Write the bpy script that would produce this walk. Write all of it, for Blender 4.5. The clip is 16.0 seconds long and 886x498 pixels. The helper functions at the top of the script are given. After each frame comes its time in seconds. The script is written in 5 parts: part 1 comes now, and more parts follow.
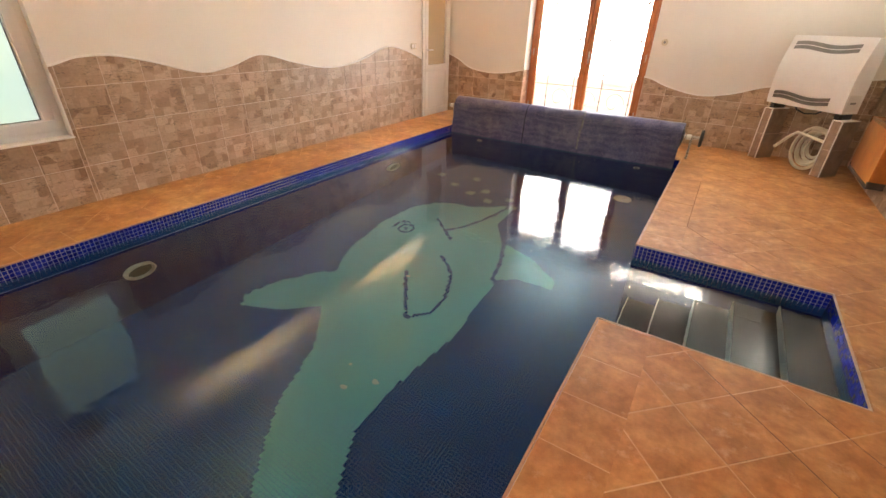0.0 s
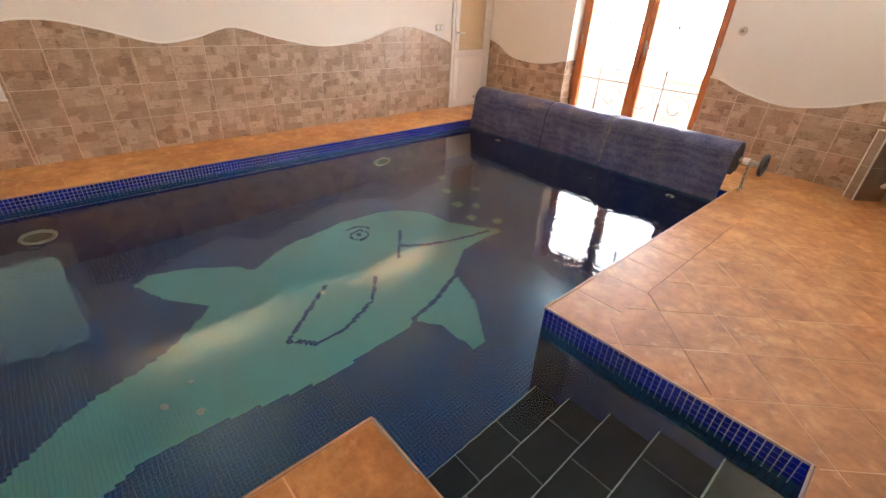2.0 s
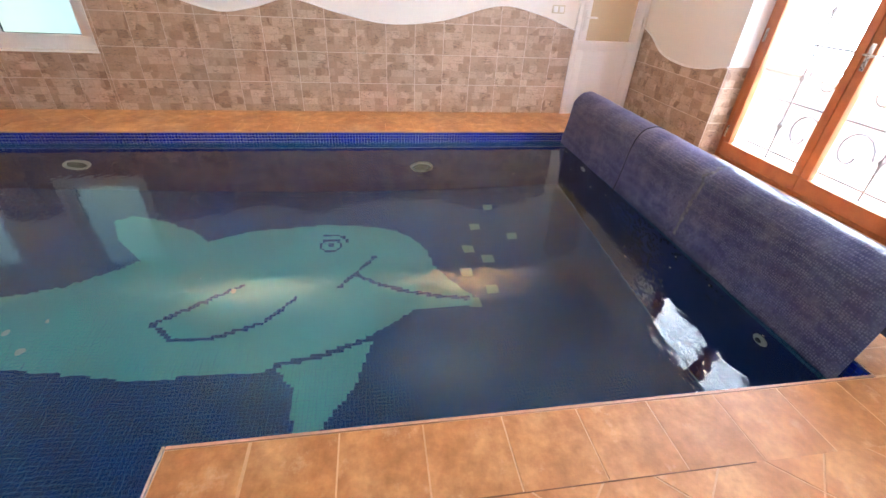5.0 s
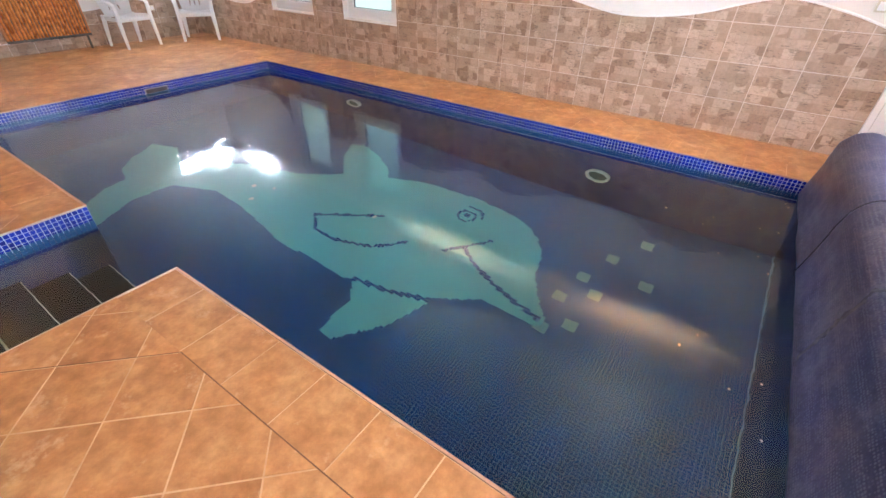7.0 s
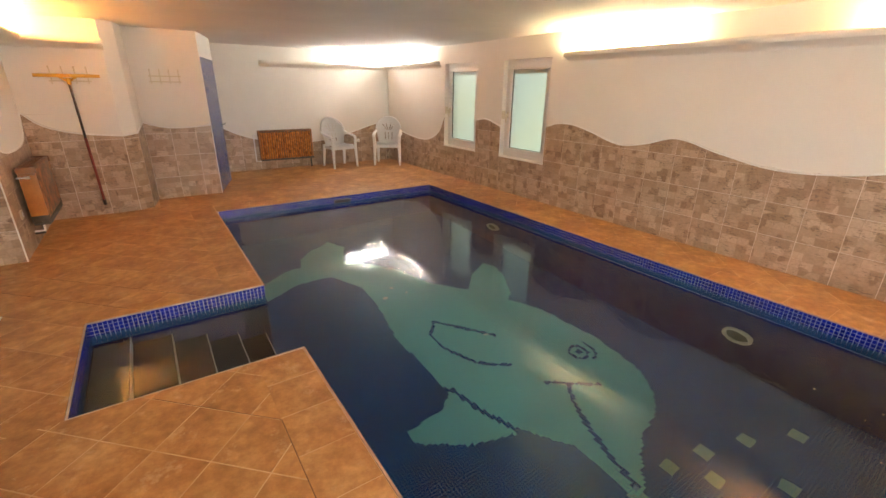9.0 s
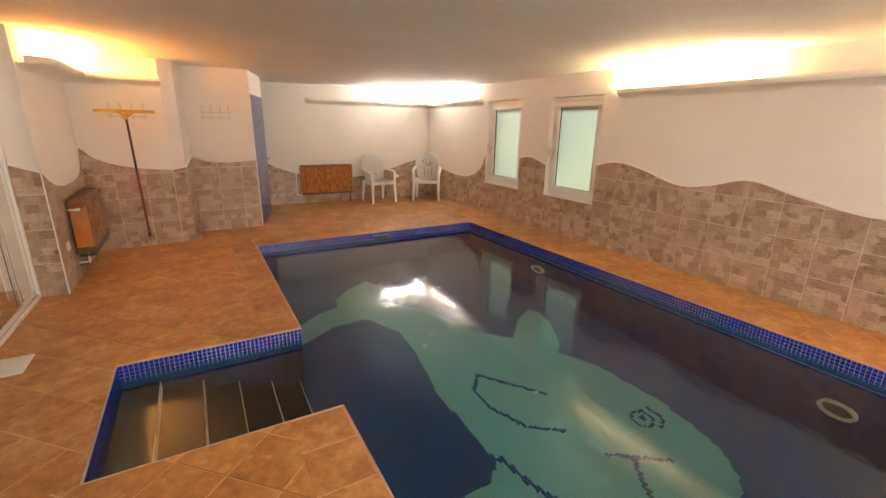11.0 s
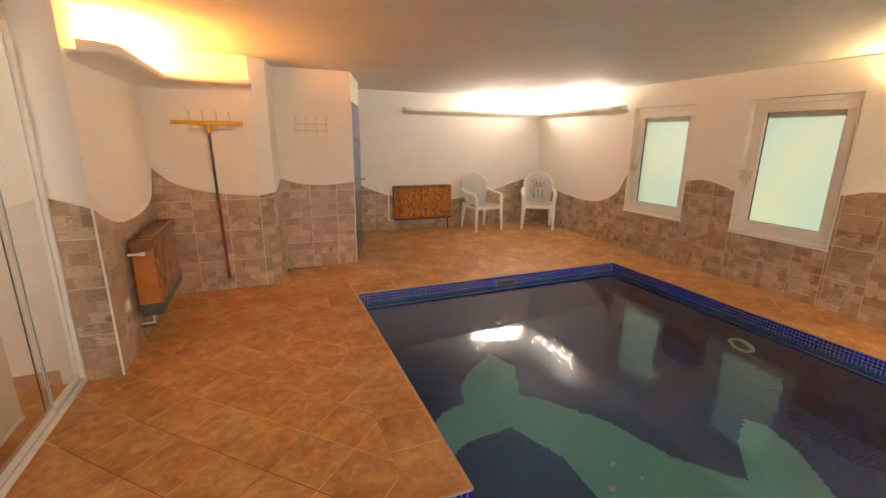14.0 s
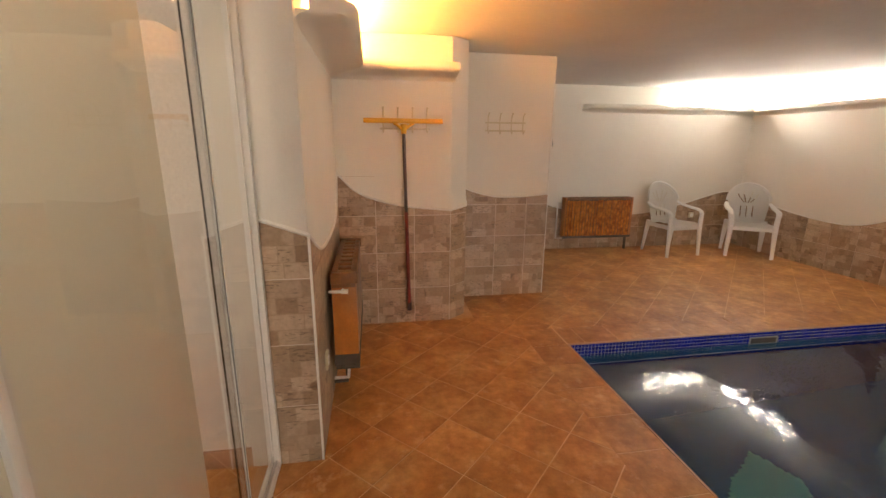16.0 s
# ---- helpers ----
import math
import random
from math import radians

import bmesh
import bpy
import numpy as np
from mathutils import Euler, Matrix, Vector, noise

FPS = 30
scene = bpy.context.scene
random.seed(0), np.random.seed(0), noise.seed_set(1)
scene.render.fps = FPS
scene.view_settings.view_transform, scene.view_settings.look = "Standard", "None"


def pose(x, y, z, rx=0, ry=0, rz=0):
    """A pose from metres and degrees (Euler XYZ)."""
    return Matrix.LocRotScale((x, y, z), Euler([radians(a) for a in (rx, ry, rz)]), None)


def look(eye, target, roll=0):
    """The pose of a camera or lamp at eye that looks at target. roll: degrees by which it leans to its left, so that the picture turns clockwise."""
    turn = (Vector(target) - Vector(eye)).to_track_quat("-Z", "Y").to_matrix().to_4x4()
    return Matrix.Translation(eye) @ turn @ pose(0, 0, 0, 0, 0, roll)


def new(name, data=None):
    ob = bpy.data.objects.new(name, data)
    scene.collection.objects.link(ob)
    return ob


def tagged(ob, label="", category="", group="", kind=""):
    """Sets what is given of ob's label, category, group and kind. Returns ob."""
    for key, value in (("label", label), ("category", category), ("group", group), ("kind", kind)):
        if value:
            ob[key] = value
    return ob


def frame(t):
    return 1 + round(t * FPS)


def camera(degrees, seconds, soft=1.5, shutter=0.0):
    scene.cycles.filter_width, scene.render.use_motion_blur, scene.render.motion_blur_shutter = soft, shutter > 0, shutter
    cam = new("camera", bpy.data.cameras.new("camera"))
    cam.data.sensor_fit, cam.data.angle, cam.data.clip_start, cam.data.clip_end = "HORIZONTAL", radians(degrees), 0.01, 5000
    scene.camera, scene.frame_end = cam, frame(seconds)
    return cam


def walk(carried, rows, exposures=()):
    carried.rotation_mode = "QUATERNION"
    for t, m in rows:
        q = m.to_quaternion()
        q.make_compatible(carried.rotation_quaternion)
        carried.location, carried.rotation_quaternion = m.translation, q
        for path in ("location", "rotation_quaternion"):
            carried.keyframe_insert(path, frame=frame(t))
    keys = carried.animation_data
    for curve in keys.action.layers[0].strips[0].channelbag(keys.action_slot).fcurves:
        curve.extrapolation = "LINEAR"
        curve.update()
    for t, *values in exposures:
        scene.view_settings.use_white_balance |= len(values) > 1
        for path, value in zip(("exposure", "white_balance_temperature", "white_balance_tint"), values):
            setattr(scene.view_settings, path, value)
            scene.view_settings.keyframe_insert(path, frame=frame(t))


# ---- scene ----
cam = camera(92.1, 16.0)
PATH = [
    (0, (0.124, 0.089, 1.435), (-0.804, 1.592, 0.496), 1.7),
    (0.5, (0.301, 0.419, 1.435), (-0.755, 1.828, 0.487), 1.8),
    (1, (0.472, 0.809, 1.4), (-0.722, 2.098, 0.444), 1.6),
    (1.5, (0.656, 1.221, 1.379), (-0.583, 2.453, 0.407), 2.1),
    (2, (0.804, 1.633, 1.367), (-0.464, 2.819, 0.375), 2.9),
    (2.5, (0.855, 2.056, 1.348), (-0.466, 3.157, 0.327), 3.3),
    (3, (0.945, 2.465, 1.36), (-0.461, 3.42, 0.306), 2.9),
    (3.5, (0.924, 2.835, 1.357), (-0.57, 3.6, 0.27), 2.8),
    (3.7, (0.906, 3.007, 1.371), (-0.617, 3.699, 0.275), 2.4),
    (5.8, (0.683, 4.63, 1.288), (-0.977, 4.591, 0.173), 2.4),
    (6, (0.649, 4.797, 1.277), (-0.99, 4.642, 0.142), 1.5),
    (6.5, (0.573, 5.16, 1.341), (-0.981, 4.654, 0.189), 1.3),
    (7, (0.505, 5.416, 1.384), (-0.842, 4.494, 0.229), 1.2),
    (7.5, (0.462, 5.574, 1.429), (-0.653, 4.364, 0.291), 1.3),
    (8, (0.444, 5.699, 1.45), (-0.674, 4.288, 0.579), 0.5),
    (8.5, (0.416, 5.691, 1.52), (-0.662, 4.191, 0.754), 0.6),
    (9, (0.429, 5.699, 1.547), (-0.623, 4.151, 0.843), 0.7),
    (9.2, (0.446, 5.722, 1.547), (-0.599, 4.151, 0.884), 0.6),
    (11.3, (0.393, 5.235, 1.534), (-0.561, 3.563, 0.993), 1.0),
    (11.5, (0.37, 5.13, 1.528), (-0.582, 3.452, 0.999), 1.0),
    (12, (0.328, 4.884, 1.516), (-0.598, 3.19, 0.995), 0.9),
    (12.5, (0.332, 4.562, 1.508), (-0.56, 2.847, 0.995), 0.7),
    (13, (0.319, 4.201, 1.47), (-0.548, 2.471, 0.968), 0.5),
    (13.5, (0.414, 3.878, 1.484), (-0.412, 2.126, 0.985), 0.7),
    (14, (0.593, 3.61, 1.516), (-0.146, 1.82, 1.016), 0.7),
    (14.5, (0.771, 3.304, 1.49), (0.102, 1.487, 0.992), 0.9),
    (15, (0.959, 2.964, 1.518), (0.371, 1.119, 1.02), 1.1),
    (15.5, (1.151, 2.641, 1.527), (0.64, 0.774, 1.025), 1.4),
    (16, (1.287, 2.333, 1.485), (0.97, 0.419, 0.998), 0.6),
]
walk(cam, [(t, look(eye, target, roll)) for t, eye, target, roll in PATH],
     exposures=[(0.0, 0.14, 6200, 10), (3.0, 0.08, 5500, 10), (6.2, 0.58, 4900, 9), (7.0, 0.58, 4900, 9), (7.6, 0.40, 5300, 9), (8.2, 0.12, 6000, 10), (9.0, -0.19, 6400, 10),
                (12.5, -0.17, 6950, 12), (15.0, -0.33, 7100, 12), (16.0, -0.56, 6700, 10)])

# ---- light: the sky outside and the lamps on the cove shelves ----
world = bpy.data.worlds.new("sky")
scene.world = world
world.use_nodes = True
sky = world.node_tree.nodes.new("ShaderNodeTexSky")
sky.sky_type = "NISHITA"
sky.sun_disc = False
sky.sun_elevation, sky.sun_rotation = radians(50), radians(193)
world.node_tree.links.new(sky.outputs[0], world.node_tree.nodes["Background"].inputs[0])
world.node_tree.nodes["Background"].inputs[1].default_value = 0.12

LAMP_WHITE, LAMP_YELLOW, LAMP_PEACH, LAMP_WARM = (1.0, 0.93, 0.82), (1.0, 0.74, 0.37), (1.0, 0.55, 0.22), (1.0, 0.39, 0.08)
LAMP_POWER = 172.0
DAY_POWER = 5.0
FROST_POWER = 0.95


def area_lamp(name, m, sx, sy, watts, colour):
    data = bpy.data.lights.new(name, "AREA")
    data.shape, data.size, data.size_y, data.energy, data.color = "RECTANGLE", sx, sy, watts, colour
    ob = new(name, data)
    ob.matrix_world = m
    return ob


# daylight through the glazed double door stands in the opening
area_lamp("daylight_lamp", look((-1.6, 8.6, 1.9), (-1.6, 4.0, 0.9)), 6.4, 2.6, 1000.0, (1.0, 0.95, 0.87))

# the sun stands behind the house and lights only the garden
sun_data = bpy.data.lights.new("sun", "SUN")
sun_data.energy, sun_data.angle, sun_data.color = 4.0, radians(0.5), (1.0, 0.95, 0.88)
sun = new("sun", sun_data)
sun.matrix_world = look((0, 0, 20), (-4, 20 / math.tan(radians(50)), 0))

# ---- plan ----
WX, EX, SY, NY, CEIL = -4.19, 1.60, -3.33, 7.08, 2.24
PX0, PX1, PY0, PY1 = -3.45, -0.15, -0.45, 6.06
QX, QY0, QY1 = 1.02, 2.20, 3.29
WATER, BED = -0.102, -1.35
POLY_DECK_H = 0.2065


# ---- materials ----
def mat(name, rough=0.5, metal=0.0, coat=0.0):
    m = bpy.data.materials.new(name)
    m.use_nodes = True
    b = m.node_tree.nodes["Principled BSDF"]
    b.inputs["Roughness"].default_value = rough
    b.inputs["Metallic"].default_value = metal
    b.inputs["Coat Weight"].default_value = coat
    return m, m.node_tree, b


def node(nt, kind, **values):
    n = nt.nodes.new(kind)
    for key, value in values.items():
        if key in n.inputs:
            n.inputs[key].default_value = value
    return n


def where(nt, scatter=0.0):
    """Coordinates in metres, moved by chance for each object."""
    c = nt.nodes.new("ShaderNodeTexCoord")
    if not scatter:
        return c.outputs["Object"]
    info = nt.nodes.new("ShaderNodeObjectInfo")
    add = nt.nodes.new("ShaderNodeVectorMath")
    add.operation = "ADD"
    mul = nt.nodes.new("ShaderNodeMath")
    mul.operation = "MULTIPLY"
    mul.inputs[1].default_value = scatter
    nt.links.new(info.outputs["Random"], mul.inputs[0])
    nt.links.new(c.outputs["Object"], add.inputs[0])
    nt.links.new(mul.outputs[0], add.inputs[1])
    return add.outputs[0]


def noise_tex(nt, co, scale, detail=4.0, rough=0.55):
    n = nt.nodes.new("ShaderNodeTexNoise")
    n.inputs["Scale"].default_value, n.inputs["Detail"].default_value, n.inputs["Roughness"].default_value = scale, detail, rough
    nt.links.new(co, n.inputs["Vector"])
    return n.outputs["Fac"]


def ramp(nt, fac, *stops):
    r = nt.nodes.new("ShaderNodeValToRGB")
    while len(r.color_ramp.elements) < len(stops):
        r.color_ramp.elements.new(0.5)
    for e, (p, c) in zip(r.color_ramp.elements, stops):
        e.position, e.color = p, (*c, 1) if len(c) == 3 else c
    nt.links.new(fac, r.inputs[0])
    return r.outputs[0]


def blend(nt, fac, a, b, how="MIX"):
    n = nt.nodes.new("ShaderNodeMix")
    n.data_type, n.blend_type = "RGBA", how
    for sock, v in ((n.inputs[0], fac), (n.inputs[6], a), (n.inputs[7], b)):
        if isinstance(v, (int, float)):
            sock.default_value = v
        elif isinstance(v, tuple):
            sock.default_value = (*v, 1)
        else:
            nt.links.new(v, sock)
    return n.outputs[2]


def bump(nt, b, height, strength, distance=0.01):
    n = node(nt, "ShaderNodeBump", Strength=strength, Distance=distance)
    nt.links.new(height, n.inputs["Height"])
    nt.links.new(n.outputs[0], b.inputs["Normal"])


def surface(name, a, c, rough=0.5, scale=6.0, fine=60.0, relief=0.15, metal=0.0, scatter=0.0, coat=0.0, depth=0.004, grain=0.22):
    """A plain surface of two close tones, with patches, grain and fine relief."""
    m, nt, b = mat(name, rough, metal, coat)
    co = where(nt, scatter)
    big, small = noise_tex(nt, co, scale), noise_tex(nt, co, fine)
    col = blend(nt, ramp(nt, big, (0.3, (0, 0, 0)), (0.7, (1, 1, 1))), a, c)
    col = blend(nt, grain, col, ramp(nt, small, (0.3, (0.35, 0.35, 0.35)), (0.7, (1, 1, 1))), "MULTIPLY")
    nt.links.new(col, b.inputs["Base Color"])
    nt.links.new(ramp(nt, small, (0.2, (rough * 0.75,) * 3), (0.8, (min(1, rough * 1.25),) * 3)), b.inputs["Roughness"])
    bump(nt, b, small, relief, depth)
    return m


def glow(name, colour, strength):
    m = bpy.data.materials.new(name)
    m.use_nodes = True
    nt = m.node_tree
    nt.nodes.remove(nt.nodes["Principled BSDF"])
    e = node(nt, "ShaderNodeEmission", Strength=strength)
    e.inputs[0].default_value = (*colour, 1)
    nt.links.new(e.outputs[0], nt.nodes["Material Output"].inputs[0])
    return m


PLASTER = surface("plaster", (0.81, 0.77, 0.70), (0.85, 0.81, 0.74), 0.85, 1.3, 90, 0.06, grain=0.05)
CEILING = surface("ceiling_plaster", (0.73, 0.70, 0.66), (0.79, 0.76, 0.72), 0.9, 1.6, 35, 0.3, depth=0.006, grain=0.08)
GROUT_FLOOR = surface("floor_grout", (0.82, 0.55, 0.33), (0.56, 0.30, 0.14), 0.8, 3, 70)
GROUT_WALL = surface("wall_grout", (0.78, 0.67, 0.55), (0.64, 0.52, 0.41), 0.85, 5, 70)
BEAD = surface("wave_bead", (0.92, 0.90, 0.85), (0.86, 0.83, 0.78), 0.55, 8, 80, grain=0.08)
WHITE_PVC = surface("white_pvc", (0.84, 0.82, 0.78), (0.87, 0.85, 0.82), 0.32, 3, 50, 0.03, grain=0.05)
WHITE_PLASTIC = surface("white_plastic", (0.90, 0.89, 0.87), (0.86, 0.85, 0.83), 0.38, 5, 60, 0.05, grain=0.05)
CREAM_PLASTIC = surface("cream_plastic", (0.74, 0.68, 0.52), (0.68, 0.61, 0.45), 0.4, 10, 60, 0.05)
WHITE_METAL = surface("white_metal", (0.80, 0.79, 0.76), (0.77, 0.75, 0.70), 0.4, 3, 80, 0.03, grain=0.06)
GREY_PLASTIC = surface("grey_plastic", (0.27, 0.265, 0.25), (0.33, 0.32, 0.30), 0.5, 10, 60, 0.05)
BLACK = surface("black_plastic", (0.012, 0.012, 0.013), (0.022, 0.021, 0.02), 0.45, 10, 60, 0.1)
STEEL = surface("steel", (0.62, 0.61, 0.58), (0.50, 0.49, 0.46), 0.28, 12, 90, 0.05, metal=1.0)
ALU = surface("aluminium", (0.70, 0.69, 0.67), (0.60, 0.59, 0.57), 0.35, 9, 120, 0.05, metal=0.7)
YELLOW = surface("yellow_plastic", (0.75, 0.42, 0.03), (0.62, 0.33, 0.02), 0.4, 14, 60, 0.06)
RED_TUBE = surface("red_tube", (0.26, 0.028, 0.014), (0.18, 0.02, 0.012), 0.35, 14, 60, 0.06)
DARK_TUBE = surface("dark_tube", (0.05, 0.022, 0.018), (0.03, 0.016, 0.014), 0.35, 14, 60, 0.06)
HOSE = surface("hose", (0.84, 0.80, 0.66), (0.74, 0.69, 0.54), 0.5, 12, 90, 0.2)
DARK_IRON = surface("dark_iron", (0.05, 0.045, 0.04), (0.10, 0.085, 0.07), 0.6, 14, 90, 0.2)
OAK_RED = surface("stained_door_wood", (0.36, 0.11, 0.03), (0.46, 0.16, 0.045), 0.35, 9, 140, 0.15)
PANEL_WOOD = surface("varnished_panel", (0.56, 0.22, 0.045), (0.36, 0.12, 0.024), 0.35, 5, 70, 0.2, coat=0.2)
PANEL_DARK = surface("weathered_panel", (0.10, 0.042, 0.015), (0.28, 0.12, 0.036), 0.4, 8, 70, 0.4, coat=0.2)
REED = surface("bamboo_reed", (0.82, 0.32, 0.07), (0.26, 0.075, 0.016), 0.22, 16, 90, 0.2, scatter=20.0, coat=0.3)
def worn_wood():
    """Varnish worn through to dark patches."""
    m, nt, b = mat("worn_varnish", 0.32, 0.0, 0.2)
    co = where(nt)
    col = ramp(nt, noise_tex(nt, co, 9.0, 8, 0.72), (0.40, (0.030, 0.014, 0.007)), (0.50, (0.22, 0.075, 0.016)), (0.62, (0.44, 0.16, 0.03)))
    nt.links.new(col, b.inputs["Base Color"])
    bump(nt, b, noise_tex(nt, co, 60, 3), 0.3, 0.003)
    return m


WORN_WOOD = worn_wood()
EDGE_STRIP = surface("edge_strip", (0.66, 0.53, 0.41), (0.52, 0.38, 0.27), 0.5, 12, 60)
SKIRT = surface("skirting_tile", (0.58, 0.34, 0.22), (0.50, 0.28, 0.17), 0.4, 5, 60)
STEP_GROUT = surface("white_step_edge", (0.80, 0.78, 0.72), (0.70, 0.68, 0.62), 0.7, 6, 60)
STEP_TILE = surface("black_step_tile", (0.006, 0.007, 0.010), (0.012, 0.013, 0.017), 0.22, 5, 60, 0.08, scatter=9)
POOL_GROUT = surface("pool_grout", (0.16, 0.29, 0.43), (0.09, 0.18, 0.32), 0.8, 3, 60)
BAND_GROUT = surface("band_grout", (0.62, 0.64, 0.74), (0.46, 0.48, 0.62), 0.8, 3, 60)
TERRACE = surface("terrace_stone", (0.70, 0.56, 0.46), (0.62, 0.48, 0.38), 0.8, 3, 40)
CRACK = surface("open_joint", (0.16, 0.07, 0.032), (0.24, 0.11, 0.05), 0.9, 9, 60)
FLAKE = surface("pale_flake", (0.6, 0.58, 0.5), (0.5, 0.48, 0.40), 0.7, 30, 90)


def mosaic(name, tones, rough=0.18):
    """Glass mosaic whose pieces differ a little from one another."""
    m, nt, b = mat(name, rough)
    g = nt.nodes.new("ShaderNodeNewGeometry")
    co = where(nt)
    col = ramp(nt, g.outputs["Random Per Island"], *[(i / (len(tones) - 1), t) for i, t in enumerate(tones)])
    col = blend(nt, 0.25, col, ramp(nt, noise_tex(nt, co, 1.2), (0.3, (0.45, 0.45, 0.45)), (0.7, (1, 1, 1))), "MULTIPLY")
    nt.links.new(col, b.inputs["Base Color"])
    bump(nt, b, noise_tex(nt, co, 90), 0.05, 0.002)
    return m


NAVY = mosaic("navy_mosaic", [(0.003, 0.026, 0.115), (0.004, 0.038, 0.16), (0.005, 0.048, 0.20), (0.003, 0.030, 0.13)])
TEAL = mosaic("teal_mosaic", [(0.20, 0.47, 0.43), (0.23, 0.51, 0.46), (0.21, 0.49, 0.45)])
BLUE = mosaic("bright_blue_mosaic", [(0.003, 0.010, 0.20), (0.005, 0.017, 0.29), (0.009, 0.027, 0.38), (0.003, 0.008, 0.13)])
PALE_BLUE = mosaic("pale_blue_mosaic", [(0.02, 0.05, 0.30), (0.06, 0.12, 0.42), (0.010, 0.022, 0.20), (0.22, 0.30, 0.58), (0.03, 0.07, 0.34)])
DIM_BAND = mosaic("dim_band_mosaic", [(0.035, 0.105, 0.19), (0.05, 0.135, 0.225), (0.042, 0.115, 0.205)])
PALE_SQUARE = mosaic("pale_square", [(0.23, 0.37, 0.32), (0.28, 0.41, 0.34)])


def wall_mosaic():
    """Small dark squares for the deep walls of the basin."""
    m, nt, b = mat("basin_mosaic", 0.2)
    co = where(nt)
    sep = nt.nodes.new("ShaderNodeSeparateXYZ")
    nt.links.new(co, sep.inputs[0])
    add = nt.nodes.new("ShaderNodeMath")
    nt.links.new(sep.outputs[0], add.inputs[0])
    nt.links.new(sep.outputs[1], add.inputs[1])
    com = nt.nodes.new("ShaderNodeCombineXYZ")
    nt.links.new(add.outputs[0], com.inputs[0])
    nt.links.new(sep.outputs[2], com.inputs[1])
    br = node(nt, "ShaderNodeTexBrick", Scale=1.0)
    br.offset = 0.0
    for key, v in (("Mortar Size", 0.0016), ("Brick Width", 0.025), ("Row Height", 0.025), ("Mortar Smooth", 0.1)):
        br.inputs[key].default_value = v
    br.inputs["Color1"].default_value, br.inputs["Color2"].default_value = (0.010, 0.018, 0.095, 1), (0.016, 0.030, 0.14, 1)
    br.inputs["Mortar"].default_value = (0.03, 0.045, 0.12, 1)
    nt.links.new(com.outputs[0], br.inputs["Vector"])
    col = blend(nt, 0.4, br.outputs["Color"], ramp(nt, noise_tex(nt, co, 1.1), (0.3, (0.4, 0.4, 0.4)), (0.7, (1, 1, 1))), "MULTIPLY")
    nt.links.new(col, b.inputs["Base Color"])
    return m


BASIN = wall_mosaic()


def terracotta():
    m, nt, b = mat("terracotta_tile", 0.42)
    co = where(nt, 31.0)
    col = ramp(nt, noise_tex(nt, co, 4.0, 5, 0.62), (0.28, (0.44, 0.178, 0.048)), (0.5, (0.60, 0.278, 0.088)), (0.72, (0.78, 0.42, 0.165)))
    col = blend(nt, 0.55, col, ramp(nt, noise_tex(nt, co, 16.0, 6, 0.68), (0.3, (0.52, 0.46, 0.40)), (0.68, (1, 1, 1))), "MULTIPLY")
    smear = ramp(nt, noise_tex(nt, co, 9.0, 7, 0.7), (0.57, (0, 0, 0)), (0.70, (0.6, 0.6, 0.6)))
    col = blend(nt, smear, col, (0.78, 0.50, 0.29))
    geo = nt.nodes.new("ShaderNodeNewGeometry")
    tone = ramp(nt, geo.outputs["Random Per Island"], (0.0, (0.82, 0.80, 0.78)), (1.0, (1, 1, 1)))
    col = blend(nt, 1.0, col, tone, "MULTIPLY")
    nt.links.new(col, b.inputs["Base Color"])
    bump(nt, b, noise_tex(nt, co, 26.0, 6, 0.65), 0.22, 0.006)
    return m


TERRACOTTA = terracotta()


